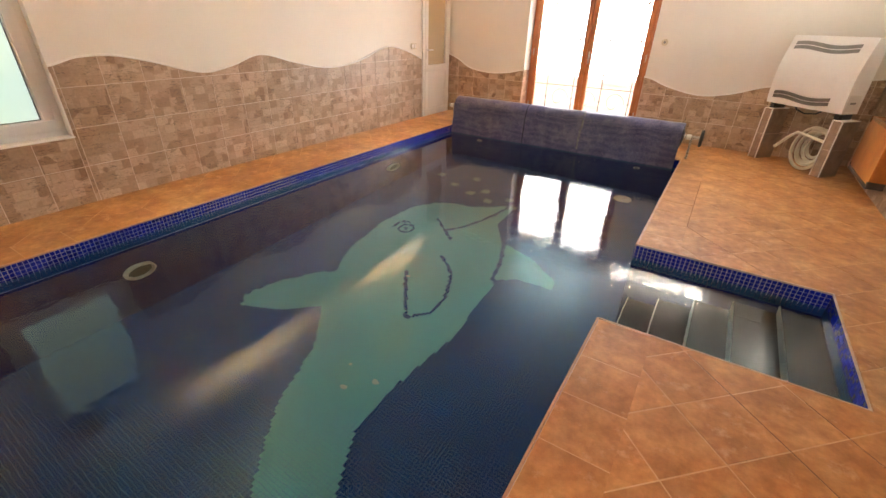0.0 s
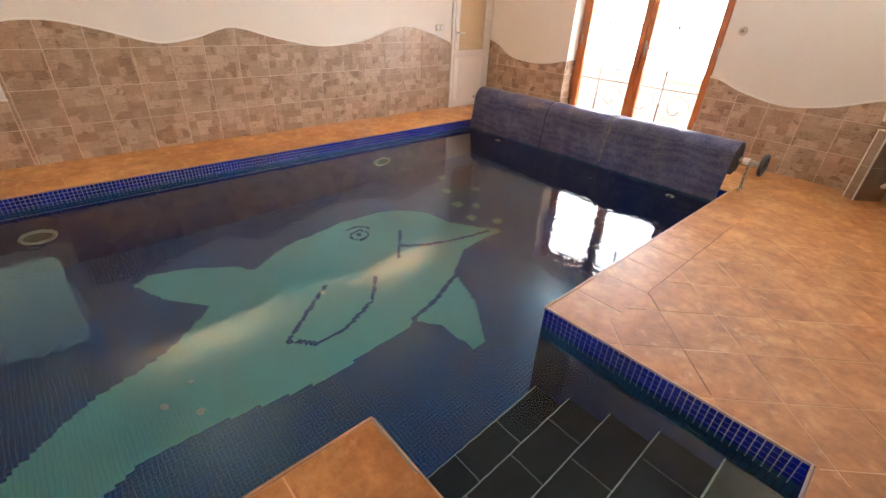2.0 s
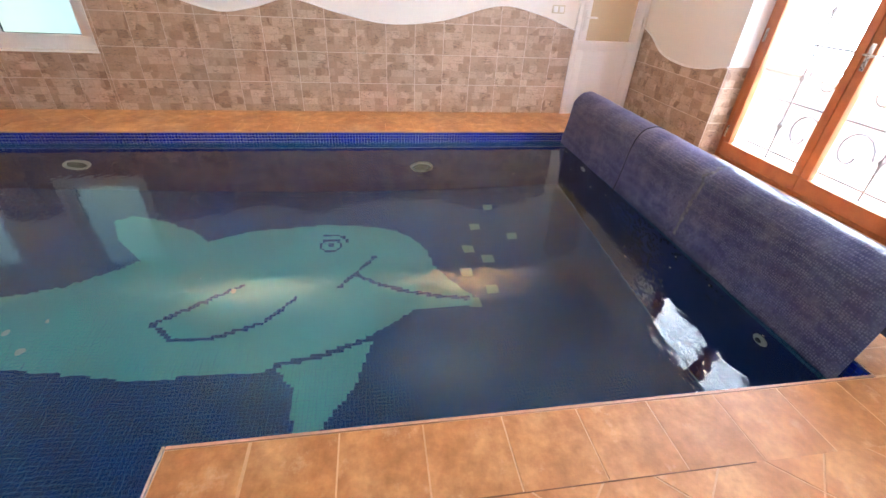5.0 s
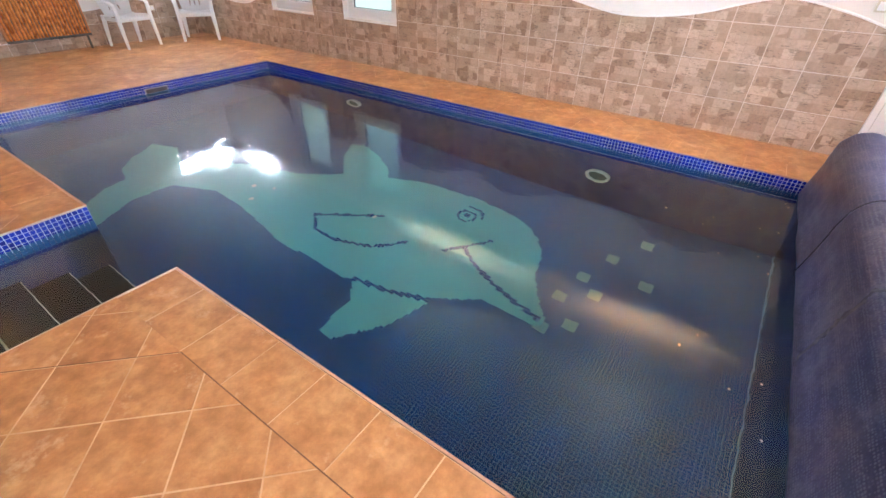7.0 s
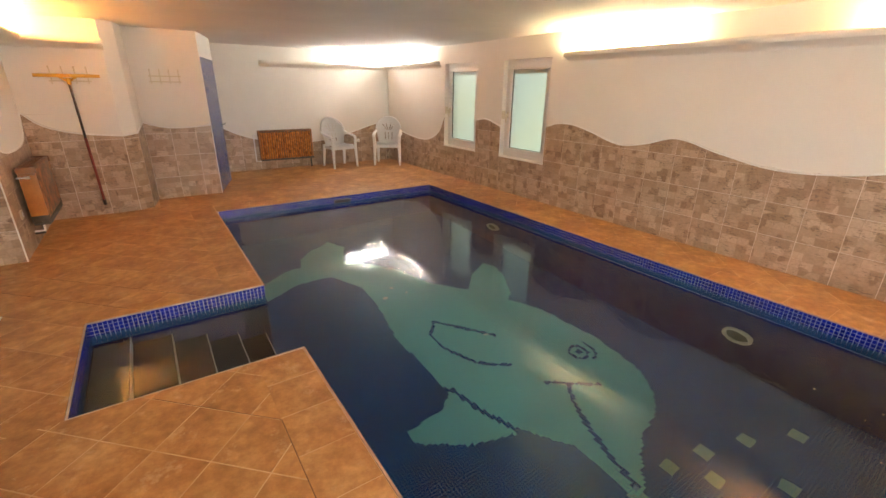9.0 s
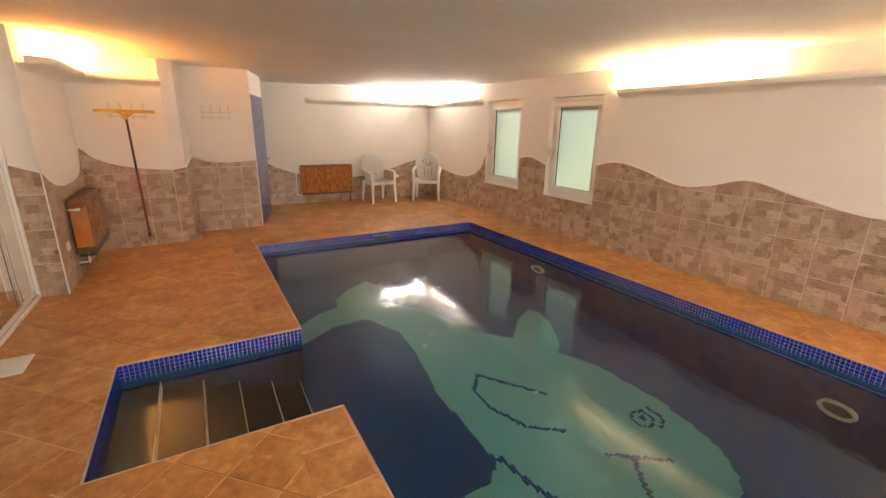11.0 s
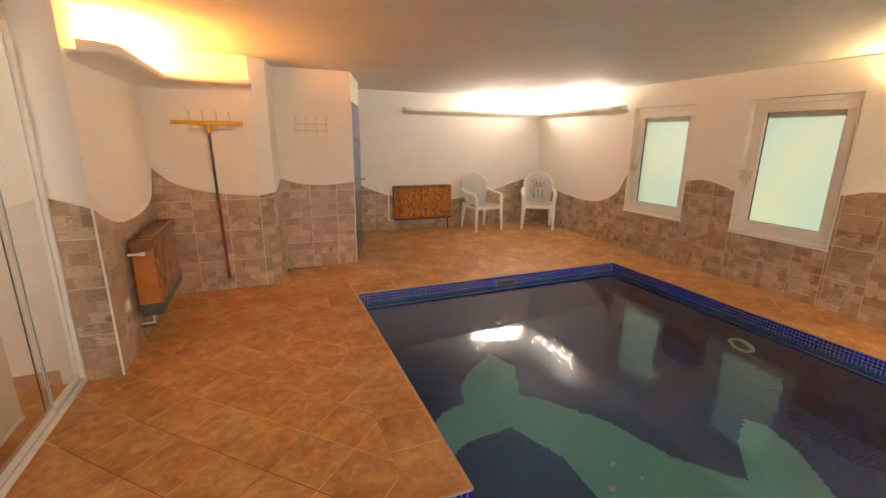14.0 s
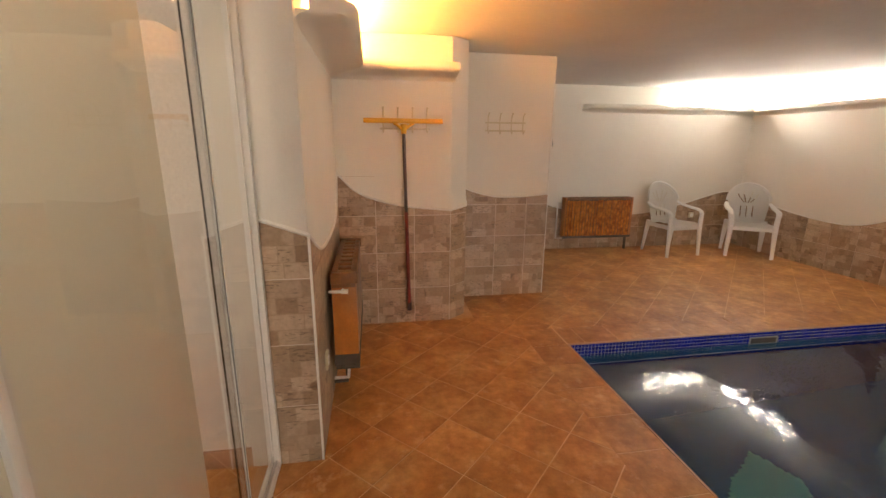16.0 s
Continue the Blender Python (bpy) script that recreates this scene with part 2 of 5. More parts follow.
def stone_tile():
    """Printed wall tile: small worn blocks of beige, rose and brown, some veined."""
    m, nt, b = mat("stone_print_tile", 0.36)
    co = where(nt, 13.0)
    c2 = nt.nodes.new("ShaderNodeTexCoord")
    warp = nt.nodes.new("ShaderNodeTexNoise")
    warp.inputs["Scale"].default_value = 22.0
    nt.links.new(co, warp.inputs["Vector"])
    w = nt.nodes.new("ShaderNodeVectorMath")
    w.operation = "MULTIPLY_ADD"
    w.inputs[1].default_value = (0.008, 0.008, 0.008)
    nt.links.new(warp.outputs["Color"], w.inputs[0])
    inf = nt.nodes.new("ShaderNodeObjectInfo")
    white = nt.nodes.new("ShaderNodeTexWhiteNoise")
    white.noise_dimensions = "1D"
    nt.links.new(inf.outputs["Random"], white.inputs["W"])
    shift = nt.nodes.new("ShaderNodeVectorMath")
    shift.operation = "MULTIPLY_ADD"
    shift.inputs[1].default_value = (9.0, 9.0, 0.0)
    snap = nt.nodes.new("ShaderNodeVectorMath")
    snap.operation = "SNAP"
    snap.inputs[1].default_value = (0.00832, 0.00832, 1.0)
    nt.links.new(white.outputs["Color"], snap.inputs[0])
    nt.links.new(snap.outputs[0], shift.inputs[0])
    nt.links.new(c2.outputs["UV"], shift.inputs[2])
    nt.links.new(shift.outputs[0], w.inputs[2])

    def blocks(bw, rh, offset, c1, c2_, mortar):
        br = node(nt, "ShaderNodeTexBrick", Scale=1.0)
        br.offset, br.squash, br.squash_frequency = offset, 0.62, 2
        for key, v in (("Mortar Size", 0.004), ("Brick Width", bw), ("Row Height", rh), ("Mortar Smooth", 1.0), ("Bias", 0.0)):
            br.inputs[key].default_value = v
        br.inputs["Color1"].default_value, br.inputs["Color2"].default_value, br.inputs["Mortar"].default_value = (*c1, 1), (*c2_, 1), (*mortar, 1)
        nt.links.new(w.outputs[0], br.inputs["Vector"])
        return br

    br = blocks(0.15, 0.07488, 0.42, (0.57, 0.425, 0.305), (0.34, 0.225, 0.142), (0.41, 0.29, 0.195))
    small = blocks(0.10, 0.07488, 0.5, (0.52, 0.375, 0.262), (0.26, 0.16, 0.096), (0.37, 0.255, 0.17))
    pick = ramp(nt, noise_tex(nt, co, 5.0, 1), (0.60, (0, 0, 0)), (0.62, (1, 1, 1)))
    col = blend(nt, pick, br.outputs["Color"], small.outputs["Color"])
    veins = nt.nodes.new("ShaderNodeTexNoise")
    veins.inputs["Scale"].default_value, veins.inputs["Detail"].default_value, veins.inputs["Distortion"].default_value = 36.0, 4.0, 2.0
    sq = nt.nodes.new("ShaderNodeVectorMath")
    sq.operation = "MULTIPLY"
    sq.inputs[1].default_value = (0.32, 0.32, 1.5)
    nt.links.new(co, sq.inputs[0])
    nt.links.new(sq.outputs[0], veins.inputs["Vector"])
    patch = noise_tex(nt, co, 9.0, 2)
    vm = nt.nodes.new("ShaderNodeMath")
    vm.operation = "MULTIPLY"
    nt.links.new(ramp(nt, veins.outputs["Fac"], (0.56, (0, 0, 0)), (0.61, (0.5, 0.5, 0.5))), vm.inputs[0])
    nt.links.new(ramp(nt, patch, (0.44, (0, 0, 0)), (0.52, (1, 1, 1))), vm.inputs[1])
    col = blend(nt, vm.outputs[0], col, (0.085, 0.052, 0.034))
    col = blend(nt, 0.5, col, ramp(nt, noise_tex(nt, co, 50, 5), (0.32, (0.62, 0.60, 0.57)), (0.66, (1.0, 1.0, 1.0))), "MULTIPLY")
    nt.links.new(col, b.inputs["Base Color"])
    bump(nt, b, veins.outputs["Fac"], 0.3, 0.005)
    return m


STONE = stone_tile()


def cover_stuff():
    """Faded blue bubble foil: rows of small blisters and chalky patches."""
    m, nt, b = mat("bubble_foil", 0.30)
    co = where(nt)
    v = node(nt, "ShaderNodeTexVoronoi", Scale=80.0, Randomness=0.35)
    nt.links.new(co, v.inputs["Vector"])
    big = noise_tex(nt, co, 5.0, 8, 0.72)
    col = ramp(nt, big, (0.36, (0.068, 0.068, 0.195)), (0.5, (0.125, 0.122, 0.26)), (0.64, (0.235, 0.23, 0.345)))
    # lighter centre on each blister: a highlight painted into the colour
    col = blend(nt, ramp(nt, v.outputs["Distance"], (0.2, (0.75, 0.75, 0.75)), (0.5, (0, 0, 0))), col, (0.30, 0.30, 0.42))
    col = blend(nt, 0.6, col, ramp(nt, noise_tex(nt, co, 60, 4, 0.6), (0.32, (0.45, 0.45, 0.5)), (0.66, (1, 1, 1))), "MULTIPLY")
    nt.links.new(col, b.inputs["Base Color"])
    bump(nt, b, v.outputs["Distance"], -1.0, 0.020)
    return m


COVER = cover_stuff()


def water_stuff():
    m, nt, b = mat("pool_water", 0.0)
    b.inputs["Base Color"].default_value = (0.47, 0.75, 0.85, 1)
    b.inputs["Transmission Weight"].default_value = 1.0
    b.inputs["IOR"].default_value = 1.333
    b.inputs["Coat Weight"].default_value = 0.45
    b.inputs["Coat IOR"].default_value = 1.38
    b.inputs["Coat Roughness"].default_value = 0.0
    co = where(nt)
    sq = nt.nodes.new("ShaderNodeVectorMath")
    sq.operation = "MULTIPLY"
    sq.inputs[1].default_value = (1.0, 1.25, 1.0)
    nt.links.new(co, sq.inputs[0])
    swell = noise_tex(nt, sq.outputs[0], 2.6, 0.0, 0.5)
    mixh = nt.nodes.new("ShaderNodeMath")
    mixh.operation = "MULTIPLY_ADD"
    mixh.inputs[1].default_value = 0.40
    nt.links.new(noise_tex(nt, sq.outputs[0], 20.0, 0.0, 0.4), mixh.inputs[0])
    nt.links.new(swell, mixh.inputs[2])
    bump(nt, b, mixh.outputs[0], 0.065, 0.02)
    ripple = node(nt, "ShaderNodeBump", Strength=0.17, Distance=0.02)
    nt.links.new(mixh.outputs[0], ripple.inputs["Height"])
    nt.links.new(ripple.outputs[0], b.inputs["Coat Normal"])
    return m


WATER_MAT = water_stuff()


def glass_stuff(name, rough, tint):
    m, nt, b = mat(name, rough)
    b.inputs["Base Color"].default_value = (*tint, 1)
    b.inputs["Transmission Weight"].default_value = 1.0
    b.inputs["IOR"].default_value = 1.45
    if rough > 0.1:
        bump(nt, b, noise_tex(nt, where(nt), 60, 3), 0.3, 0.004)
    return m


CLEAR = glass_stuff("clear_glass", 0.0, (0.99, 0.99, 0.985))
FROSTED = glass_stuff("frosted_glass", 0.42, (0.86, 0.92, 0.88))
RIPPLE = glass_stuff("rippled_glass", 0.12, (0.90, 0.74, 0.48))
RIPPLE.node_tree.nodes["Principled BSDF"].inputs["Transmission Weight"].default_value = 0.35


# ---- building helpers ----
def mesh_of(name, bm):
    me = bpy.data.meshes.new(name)
    bmesh.ops.recalc_face_normals(bm, faces=bm.faces[:])
    bm.to_mesh(me)
    bm.free()
    return me


def smooth(ob, angle=40):
    for p in ob.data.polygons:
        p.use_smooth = True
    ob.data.set_sharp_from_angle(angle=radians(angle))
    return ob


def part(name, bm, material, parent, label="", soft=True):
    ob = new(name, mesh_of(name, bm))
    ob.data.materials.append(material)
    if soft:
        smooth(ob)
    if parent:
        ob.parent = parent
    if label:
        ob["label"] = label
    return ob


def thing(name, m, label, category, group=""):
    ob = new(name)
    ob.empty_display_size = 0.1
    ob.matrix_world = m
    return tagged(ob, label, category, group)


def B(*boxes, bev=0.0):
    """A bmesh of boxes (x0, x1, y0, y1, z0, z1)."""
    bm = bmesh.new()
    for x0, x1, y0, y1, z0, z1 in boxes:
        r = bmesh.ops.create_cube(bm, size=1.0)
        for v in r["verts"]:
            v.co = Vector((x0 + (v.co.x + 0.5) * (x1 - x0), y0 + (v.co.y + 0.5) * (y1 - y0), z0 + (v.co.z + 0.5) * (z1 - z0)))
    if bev:
        bmesh.ops.bevel(bm, geom=bm.edges[:], offset=bev, segments=2, profile=0.5, affect="EDGES")
    return bm


def sweep(bm, pts, r, seg=8, flat=1.0, caps=True):
    """A tube of radius r (a number, or one for each point) along pts."""
    pts = [Vector(p) for p in pts]
    n = len(pts)
    radii = r if isinstance(r, (list, tuple)) else [r] * n
    rings, ref = [], None
    for i, p in enumerate(pts):
        d = (pts[min(i + 1, n - 1)] - pts[max(i - 1, 0)]).normalized()
        if ref is None:
            ref = d.cross(Vector((0, 0, 1)))
            if ref.length < 0.1:
                ref = d.cross(Vector((0, 1, 0)))
        ref = (ref - d * ref.dot(d)).normalized()
        up = ref.cross(d)
        rings.append([bm.verts.new(p + radii[i] * (ref * math.cos(a) + flat * up * math.sin(a))) for a in [2 * math.pi * k / seg for k in range(seg)]])
    for a, b in zip(rings, rings[1:]):
        for k in range(seg):
            bm.faces.new((a[k], a[(k + 1) % seg], b[(k + 1) % seg], b[k]))
    if caps:
        bm.faces.new(rings[0][::-1])
        bm.faces.new(rings[-1])
    return bm


def tube(pts, r, seg=8, flat=1.0):
    return sweep(bmesh.new(), pts, r, seg, flat)


def prism(poly, axis, a, b):
    """The outline poly pushed along an axis from a to b; poly is in the two other axes, in order."""
    bm = bmesh.new()

    def at(p, q):
        return {"x": (q, *p), "y": (p[0], q, p[1]), "z": (*p, q)}[axis]
    lo, hi = [bm.verts.new(at(p, a)) for p in poly], [bm.verts.new(at(p, b)) for p in poly]
    bm.faces.new(lo)
    bm.faces.new(hi[::-1])
    for i in range(len(poly)):
        j = (i + 1) % len(poly)
        bm.faces.new((lo[i], hi[i], hi[j], lo[j]))
    return bm


def curve(points):
    """A smooth function through (u, value) points."""
    us, vs = [p[0] for p in points], [p[1] for p in points]

    def f(u):
        if u <= us[0]:
            return vs[0]
        if u >= us[-1]:
            return vs[-1]
        i = max(k for k in range(len(us) - 1) if us[k] <= u)

        def slope(k):
            k0, k1 = max(k - 1, 0), min(k + 1, len(us) - 1)
            return (vs[k1] - vs[k0]) / (us[k1] - us[k0])
        h = us[i + 1] - us[i]
        s = (u - us[i]) / h
        return ((1 + 2 * s) * (1 - s) ** 2 * vs[i] + s * (1 - s) ** 2 * h * slope(i)
                + s * s * (3 - 2 * s) * vs[i + 1] + s * s * (s - 1) * h * slope(i + 1))
    return f


# ---- the setting: walls, ceiling, slab ----
def setting(name, bm, material, label, category, soft=False):
    return tagged(part(name, bm, material, None, soft=soft), label, category, kind="structure")


W1, W2, WZ = (0.47, 1.41), (-1.09, -0.16), (0.555, 1.95)
DOOR = (6.25, 7.05)
T = 0.28
wall_west = setting("wall_west", B(
    (WX - T, WX, SY - T, W2[0], -0.2, CEIL), (WX - T, WX, W2[0], W2[1], -0.2, WZ[0]), (WX - T, WX, W2[0], W2[1], WZ[1], CEIL),
    (WX - T, WX, W2[1], W1[0], -0.2, CEIL), (WX - T, WX, W1[0], W1[1], -0.2, WZ[0]), (WX - T, WX, W1[0], W1[1], WZ[1], CEIL),
    (WX - T, WX, W1[1], DOOR[0], -0.2, CEIL), (WX - T, WX, DOOR[0], DOOR[1], 2.04, CEIL), (WX - T, WX, DOOR[1], NY + T, -0.2, CEIL)),
    PLASTER, "long white plastered wall above a wavy stone-look tile dado", "wall")
FD = (-2.76, -0.93)
wall_north = setting("wall_north", B(
    (WX, FD[0], NY, NY + T, -0.2, CEIL), (FD[0], FD[1], NY, NY + T, 2.10, CEIL), (FD[1], EX + T, NY, NY + T, -0.2, CEIL)),
    PLASTER, "white plastered end wall round the glazed double door", "wall")
wall_south = setting("wall_south", B((WX, EX + T, SY - T, SY, -0.2, CEIL)), PLASTER, "white plastered wall behind the plastic chairs", "wall")
SD = (0.50, 3.30)
wall_east = setting("wall_east", B((EX, EX + T, SD[1], NY, -0.2, CEIL), (1.75, 1.75 + 0.13, SD[0], SD[1], 2.12, CEIL)), PLASTER,
                    "white plastered side wall beyond the sliding glass door", "wall")
wall_pier = setting("wall_pier", prism([(1.56, 0.52), (1.88, 0.52), (1.88, -2.7), (0.98, -2.7), (0.45, -1.58), (0.52, -1.16), (0.67, -1.04), (1.56, -1.04)], "z", -0.2, CEIL),
                    PLASTER, "white plastered pier with a chamfered corner", "wall")
wall_shower = setting("wall_shower", prism([(0.46, -1.58), (-0.38, -1.58), (-0.665, -2.55), (-0.545, -2.58), (-0.30, -1.72), (0.46, -1.72)], "z", -0.2, CEIL),
                      PLASTER, "white plastered partition beside the shower", "wall")


def ceiling_mesh():
    bm = bmesh.new()
    bmesh.ops.create_grid(bm, x_segments=40, y_segments=60, size=0.5)
    for v in bm.verts:
        x, y = -1.3 + v.co.x * 6.4, 1.87 + v.co.y * 11.0
        v.co = Vector((x, y, CEIL - 0.002 + 0.018 * noise.noise((x * 0.8, y * 0.8, 3.0))))
    top = bmesh.ops.extrude_face_region(bm, geom=bm.faces[:])
    for v in top["geom"]:
        if isinstance(v, bmesh.types.BMVert):
            v.co.z = CEIL + 0.2
    return bm


setting("ceiling", ceiling_mesh(), CEILING, "low uneven off-white plastered ceiling", "ceiling", soft=True)

# the slab under the tiles, open over the basin and the step bay
Z0, Z1 = -0.16, -0.0016
floor = setting("floor", B(
    (WX, PX0 - 0.01, SY, NY + T, Z0, Z1), (PX0 - 0.01, PX1 + 0.01, SY, PY0 - 0.01, Z0, Z1), (PX0 - 0.01, PX1 + 0.01, PY1 + 0.01, NY + T, Z0, Z1),
    (PX1 + 0.01, 1.9, QY1 + 0.01, NY, Z0, Z1), (QX + 0.01, 1.9, QY0 - 0.01, QY1 + 0.01, Z0, Z1), (PX1 + 0.01, 1.9, SY, QY0 - 0.01, Z0, Z1)),
    GROUT_FLOOR, "terracotta tiled pool deck laid diagonally with a straight border", "floor")

# ---- the basin ----
BT = 0.2
basin = setting("pool_basin", B(
    (PX0 - BT, PX0, PY0 - BT, PY1 + BT, BED - 0.2, -0.006), (PX1, PX1 + BT, PY0 - BT, QY0, BED - 0.2, -0.165), (PX1, PX1 + BT, QY1, PY1 + BT, BED - 0.2, -0.165),
    (PX0, PX1, PY0 - BT, PY0, BED - 0.2, -0.006), (PX0, PX1, PY1, PY1 + BT, BED - 0.2, -0.006),
    (PX1, QX + BT, QY0 - BT, QY0, BED - 0.2, -0.165), (PX1, QX + BT, QY1, QY1 + BT, BED - 0.2, -0.165), (QX, QX + BT, QY0, QY1, BED - 0.2, -0.165)),
    BASIN, "sunken pool basin clad in dark blue mosaic", "pool")
bed = setting("pool_floor", B((PX0, PX1 + 0.3, PY0, PY1, BED - 0.2, BED)), POOL_GROUT, "pool floor of navy mosaic with a teal dolphin picture", "pool floor")


def quads(name, corners, material, parent, label=""):
    """One mesh of many loose four-cornered pieces; corners: (n, 4, 3)."""
    c = np.asarray(corners, float).reshape(-1, 3)
    me = bpy.data.meshes.new(name)
    me.from_pydata(c.tolist(), [], np.arange(len(c)).reshape(-1, 4).tolist())
    me.materials.append(material)
    ob = new(name, me)
    ob.parent = parent
    return tagged(ob, label, kind="stuff")


# dolphin on the floor: a body of swelling discs along its spine, with fins
SPINE = [(-1.22, 0.80, 0.20), (-1.37, 0.97, 0.24), (-1.63, 1.40, 0.29), (-1.71, 1.95, 0.40), (-1.85, 2.50, 0.62), (-2.02, 3.10, 0.77), (-2.12, 3.55, 0.725), (-2.19, 3.86, 0.62)]
SNOUT = [(-2.12, 4.12, 0.36), (-1.92, 4.42, 0.20), (-1.79, 4.68, 0.075)]
FLIPPER = [(-1.30, 3.30), (-1.10, 3.45), (-0.78, 3.47), (-0.77, 3.60), (-0.95, 3.72), (-1.12, 3.84), (-1.50, 3.96)]
DORSAL = [(-2.00, 1.96), (-2.38, 2.12), (-2.62, 1.86), (-2.90, 1.72), (-2.99, 1.84), (-2.92, 2.12), (-2.72, 2.46), (-2.50, 2.66), (-1.9, 2.4)]
FLUKES = [(-1.06, 1.00), (-0.75, 0.99), (-0.33, 1.20), (-0.28, 1.02), (-0.42, 0.80), (-0.66, 0.63), (-0.88, 0.59), (-0.93, 0.38),
          (-1.10, 0.20), (-1.33, 0.08), (-1.44, 0.0), (-1.57, 0.30), (-1.46, 0.55), (-1.36, 0.72), (-1.56, 0.84), (-1.40, 1.05)]
LINES = [([(-2.36, 3.98), (-2.02, 3.70)], 0.016), ([(-2.14, 3.83), (-2.04, 3.98), (-1.93, 4.22), (-1.85, 4.48), (-1.80, 4.70)], 0.018),
         ([(-1.90, 3.36), (-1.67, 3.17), (-1.53, 2.82), (-1.53, 2.62), (-1.68, 2.44), (-1.88, 2.70), (-2.06, 2.95)], 0.016),
         ([(-1.30, 3.31), (-1.36, 3.60), (-1.49, 3.97)], 0.02)]
SQUARES = [(-2.72, 4.95), (-2.40, 4.83), (-2.26, 4.97), (-2.56, 5.27), (-1.87, 4.92), (-1.76, 4.76), (-3.05, 5.14), (-2.10, 4.74)]


def in_discs(P, discs):
    hit = np.zeros(len(P), bool)
    for (x0, y0, r0), (x1, y1, r1) in zip(discs, discs[1:]):
        for s in np.linspace(0, 1, 12):
            hit |= np.hypot(P[:, 0] - x0 - s * (x1 - x0), P[:, 1] - y0 - s * (y1 - y0)) < r0 + s * (r1 - r0)
    return hit


def in_outline(P, poly):
    hit = np.zeros(len(P), bool)
    for (x0, y0), (x1, y1) in zip(poly, poly[1:] + poly[:1]):
        if y0 != y1:
            cross = (y0 > P[:, 1]) != (y1 > P[:, 1])
            hit ^= cross & (P[:, 0] < (x1 - x0) * (P[:, 1] - y0) / (y1 - y0) + x0)
    return hit


def near_line(P, line, d):
    hit = np.zeros(len(P), bool)
    for a, b in zip(line, line[1:]):
        a, b = np.array(a), np.array(b)
        s = np.clip(((P - a) @ (b - a)) / ((b - a) @ (b - a)), 0, 1)
        hit |= np.linalg.norm(P - a - s[:, None] * (b - a), axis=1) < d
    return hit


G = 0.025
gx, gy = np.meshgrid(np.arange(PX0 + G / 2, PX1, G), np.arange(PY0 + G / 2, PY1, G))
P = np.stack([gx.ravel(), gy.ravel()], 1)
dolphin = in_discs(P, SPINE) | in_discs(P, SNOUT) | in_outline(P, FLIPPER) | in_outline(P, DORSAL) | in_outline(P, FLUKES)
dark = np.zeros(len(P), bool)
for line, d in LINES:
    dark |= near_line(P, line, d)
eye = np.hypot(P[:, 0] + 2.54, P[:, 1] - 3.60)
dark |= (eye < 0.028) | ((eye > 0.072) & (eye < 0.098)) | ((eye > 0.145) & (eye < 0.168) & (P[:, 0] < -2.58) & (P[:, 1] > 3.52))
pale = np.zeros(len(P), bool)
for sx, sy in SQUARES:
    pale |= (abs(P[:, 0] - sx) < 0.05) & (abs(P[:, 1] - sy) < 0.05)


def bed_tiles(sel):
    p = P[sel]
    h = G / 2 - 0.0012
    jit = (np.random.rand(len(p), 1, 2) - 0.5) * 0.0012
    c = p[:, None, :] + np.array([(-h, -h), (h, -h), (h, h), (-h, h)])[None] + jit
    z = np.full((len(p), 4, 1), BED + 0.003) + np.random.rand(len(p), 1, 1) * 0.0008
    return np.concatenate([c, z], 2)


quads("dolphin_mosaic", bed_tiles(dolphin & ~dark), TEAL, bed, "teal mosaic dolphin")
quads("navy_mosaic", bed_tiles((~dolphin | dark) & ~pale), NAVY, bed, "navy mosaic squares")
quads("pale_mosaic", bed_tiles(pale & ~dolphin), PALE_SQUARE, bed, "scattered pale squares")

# rim of bright blue mosaic round the water
RIM = [((PX0, PY0), (PX1, PY0)), ((PX1, PY0), (PX1, QY0)), ((PX1, QY0), (QX, QY0)), ((QX, QY0), (QX, QY1)), ((QX, QY1), (PX1, QY1)),
       ((PX1, QY1), (PX1, PY1)), ((PX1, PY1), (PX0, PY1)), ((PX0, PY1), (PX0, PY0))]
rim = setting("pool_rim", B(
    (PX1, PX1 + 0.06, PY0, QY0 - 0.06, -0.165, -0.008), (PX1, QX + 0.06, QY0 - 0.06, QY0, -0.165, -0.008), (QX, QX + 0.06, QY0, QY1, -0.165, -0.008),
    (PX1, QX + 0.06, QY1, QY1 + 0.06, -0.165, -0.008), (PX1, PX1 + 0.06, QY1 + 0.06, PY1, -0.165, -0.008),
    (PX0 - 0.003, PX0 + 0.001, PY0, PY1, -0.165, -0.008), (PX0, PX1, PY0 - 0.003, PY0 + 0.001, -0.165, -0.008)),
    BAND_GROUT, "waterline band of bright blue glass mosaic", "pool edge")


def rim_tiles(edges, rows, deep=0.003, G=0.0285):
    out = []
    for (x0, y0), (x1, y1) in edges:
        L = math.hypot(x1 - x0, y1 - y0)
        ux, uy = (x1 - x0) / L, (y1 - y0) / L
        nx, ny = -uy, ux
        for k in range(int(L / G)):
            for r in rows:
                a, b = k * G + 0.0020, (k + 1) * G - 0.0020
                zt, zb = -0.010 - r * G - 0.001, -0.010 - (r + 1) * G + 0.0030
                e = deep + random.random() * 0.0006
                f = [(x0 + ux * s + nx * q, y0 + uy * s + ny * q, z) for q in (0.0, e) for s, z in ((a, zb), (b, zb), (b, zt), (a, zt))]
                out.append((f, (ux, uy)))
    return out


def box_quads(tiles):
    q = []
    for f, _ in tiles:
        q += [[f[4], f[5], f[6], f[7]], [f[0], f[1], f[5], f[4]], [f[3], f[7], f[6], f[2]], [f[0], f[4], f[7], f[3]], [f[1], f[2], f[6], f[5]]]
    return q


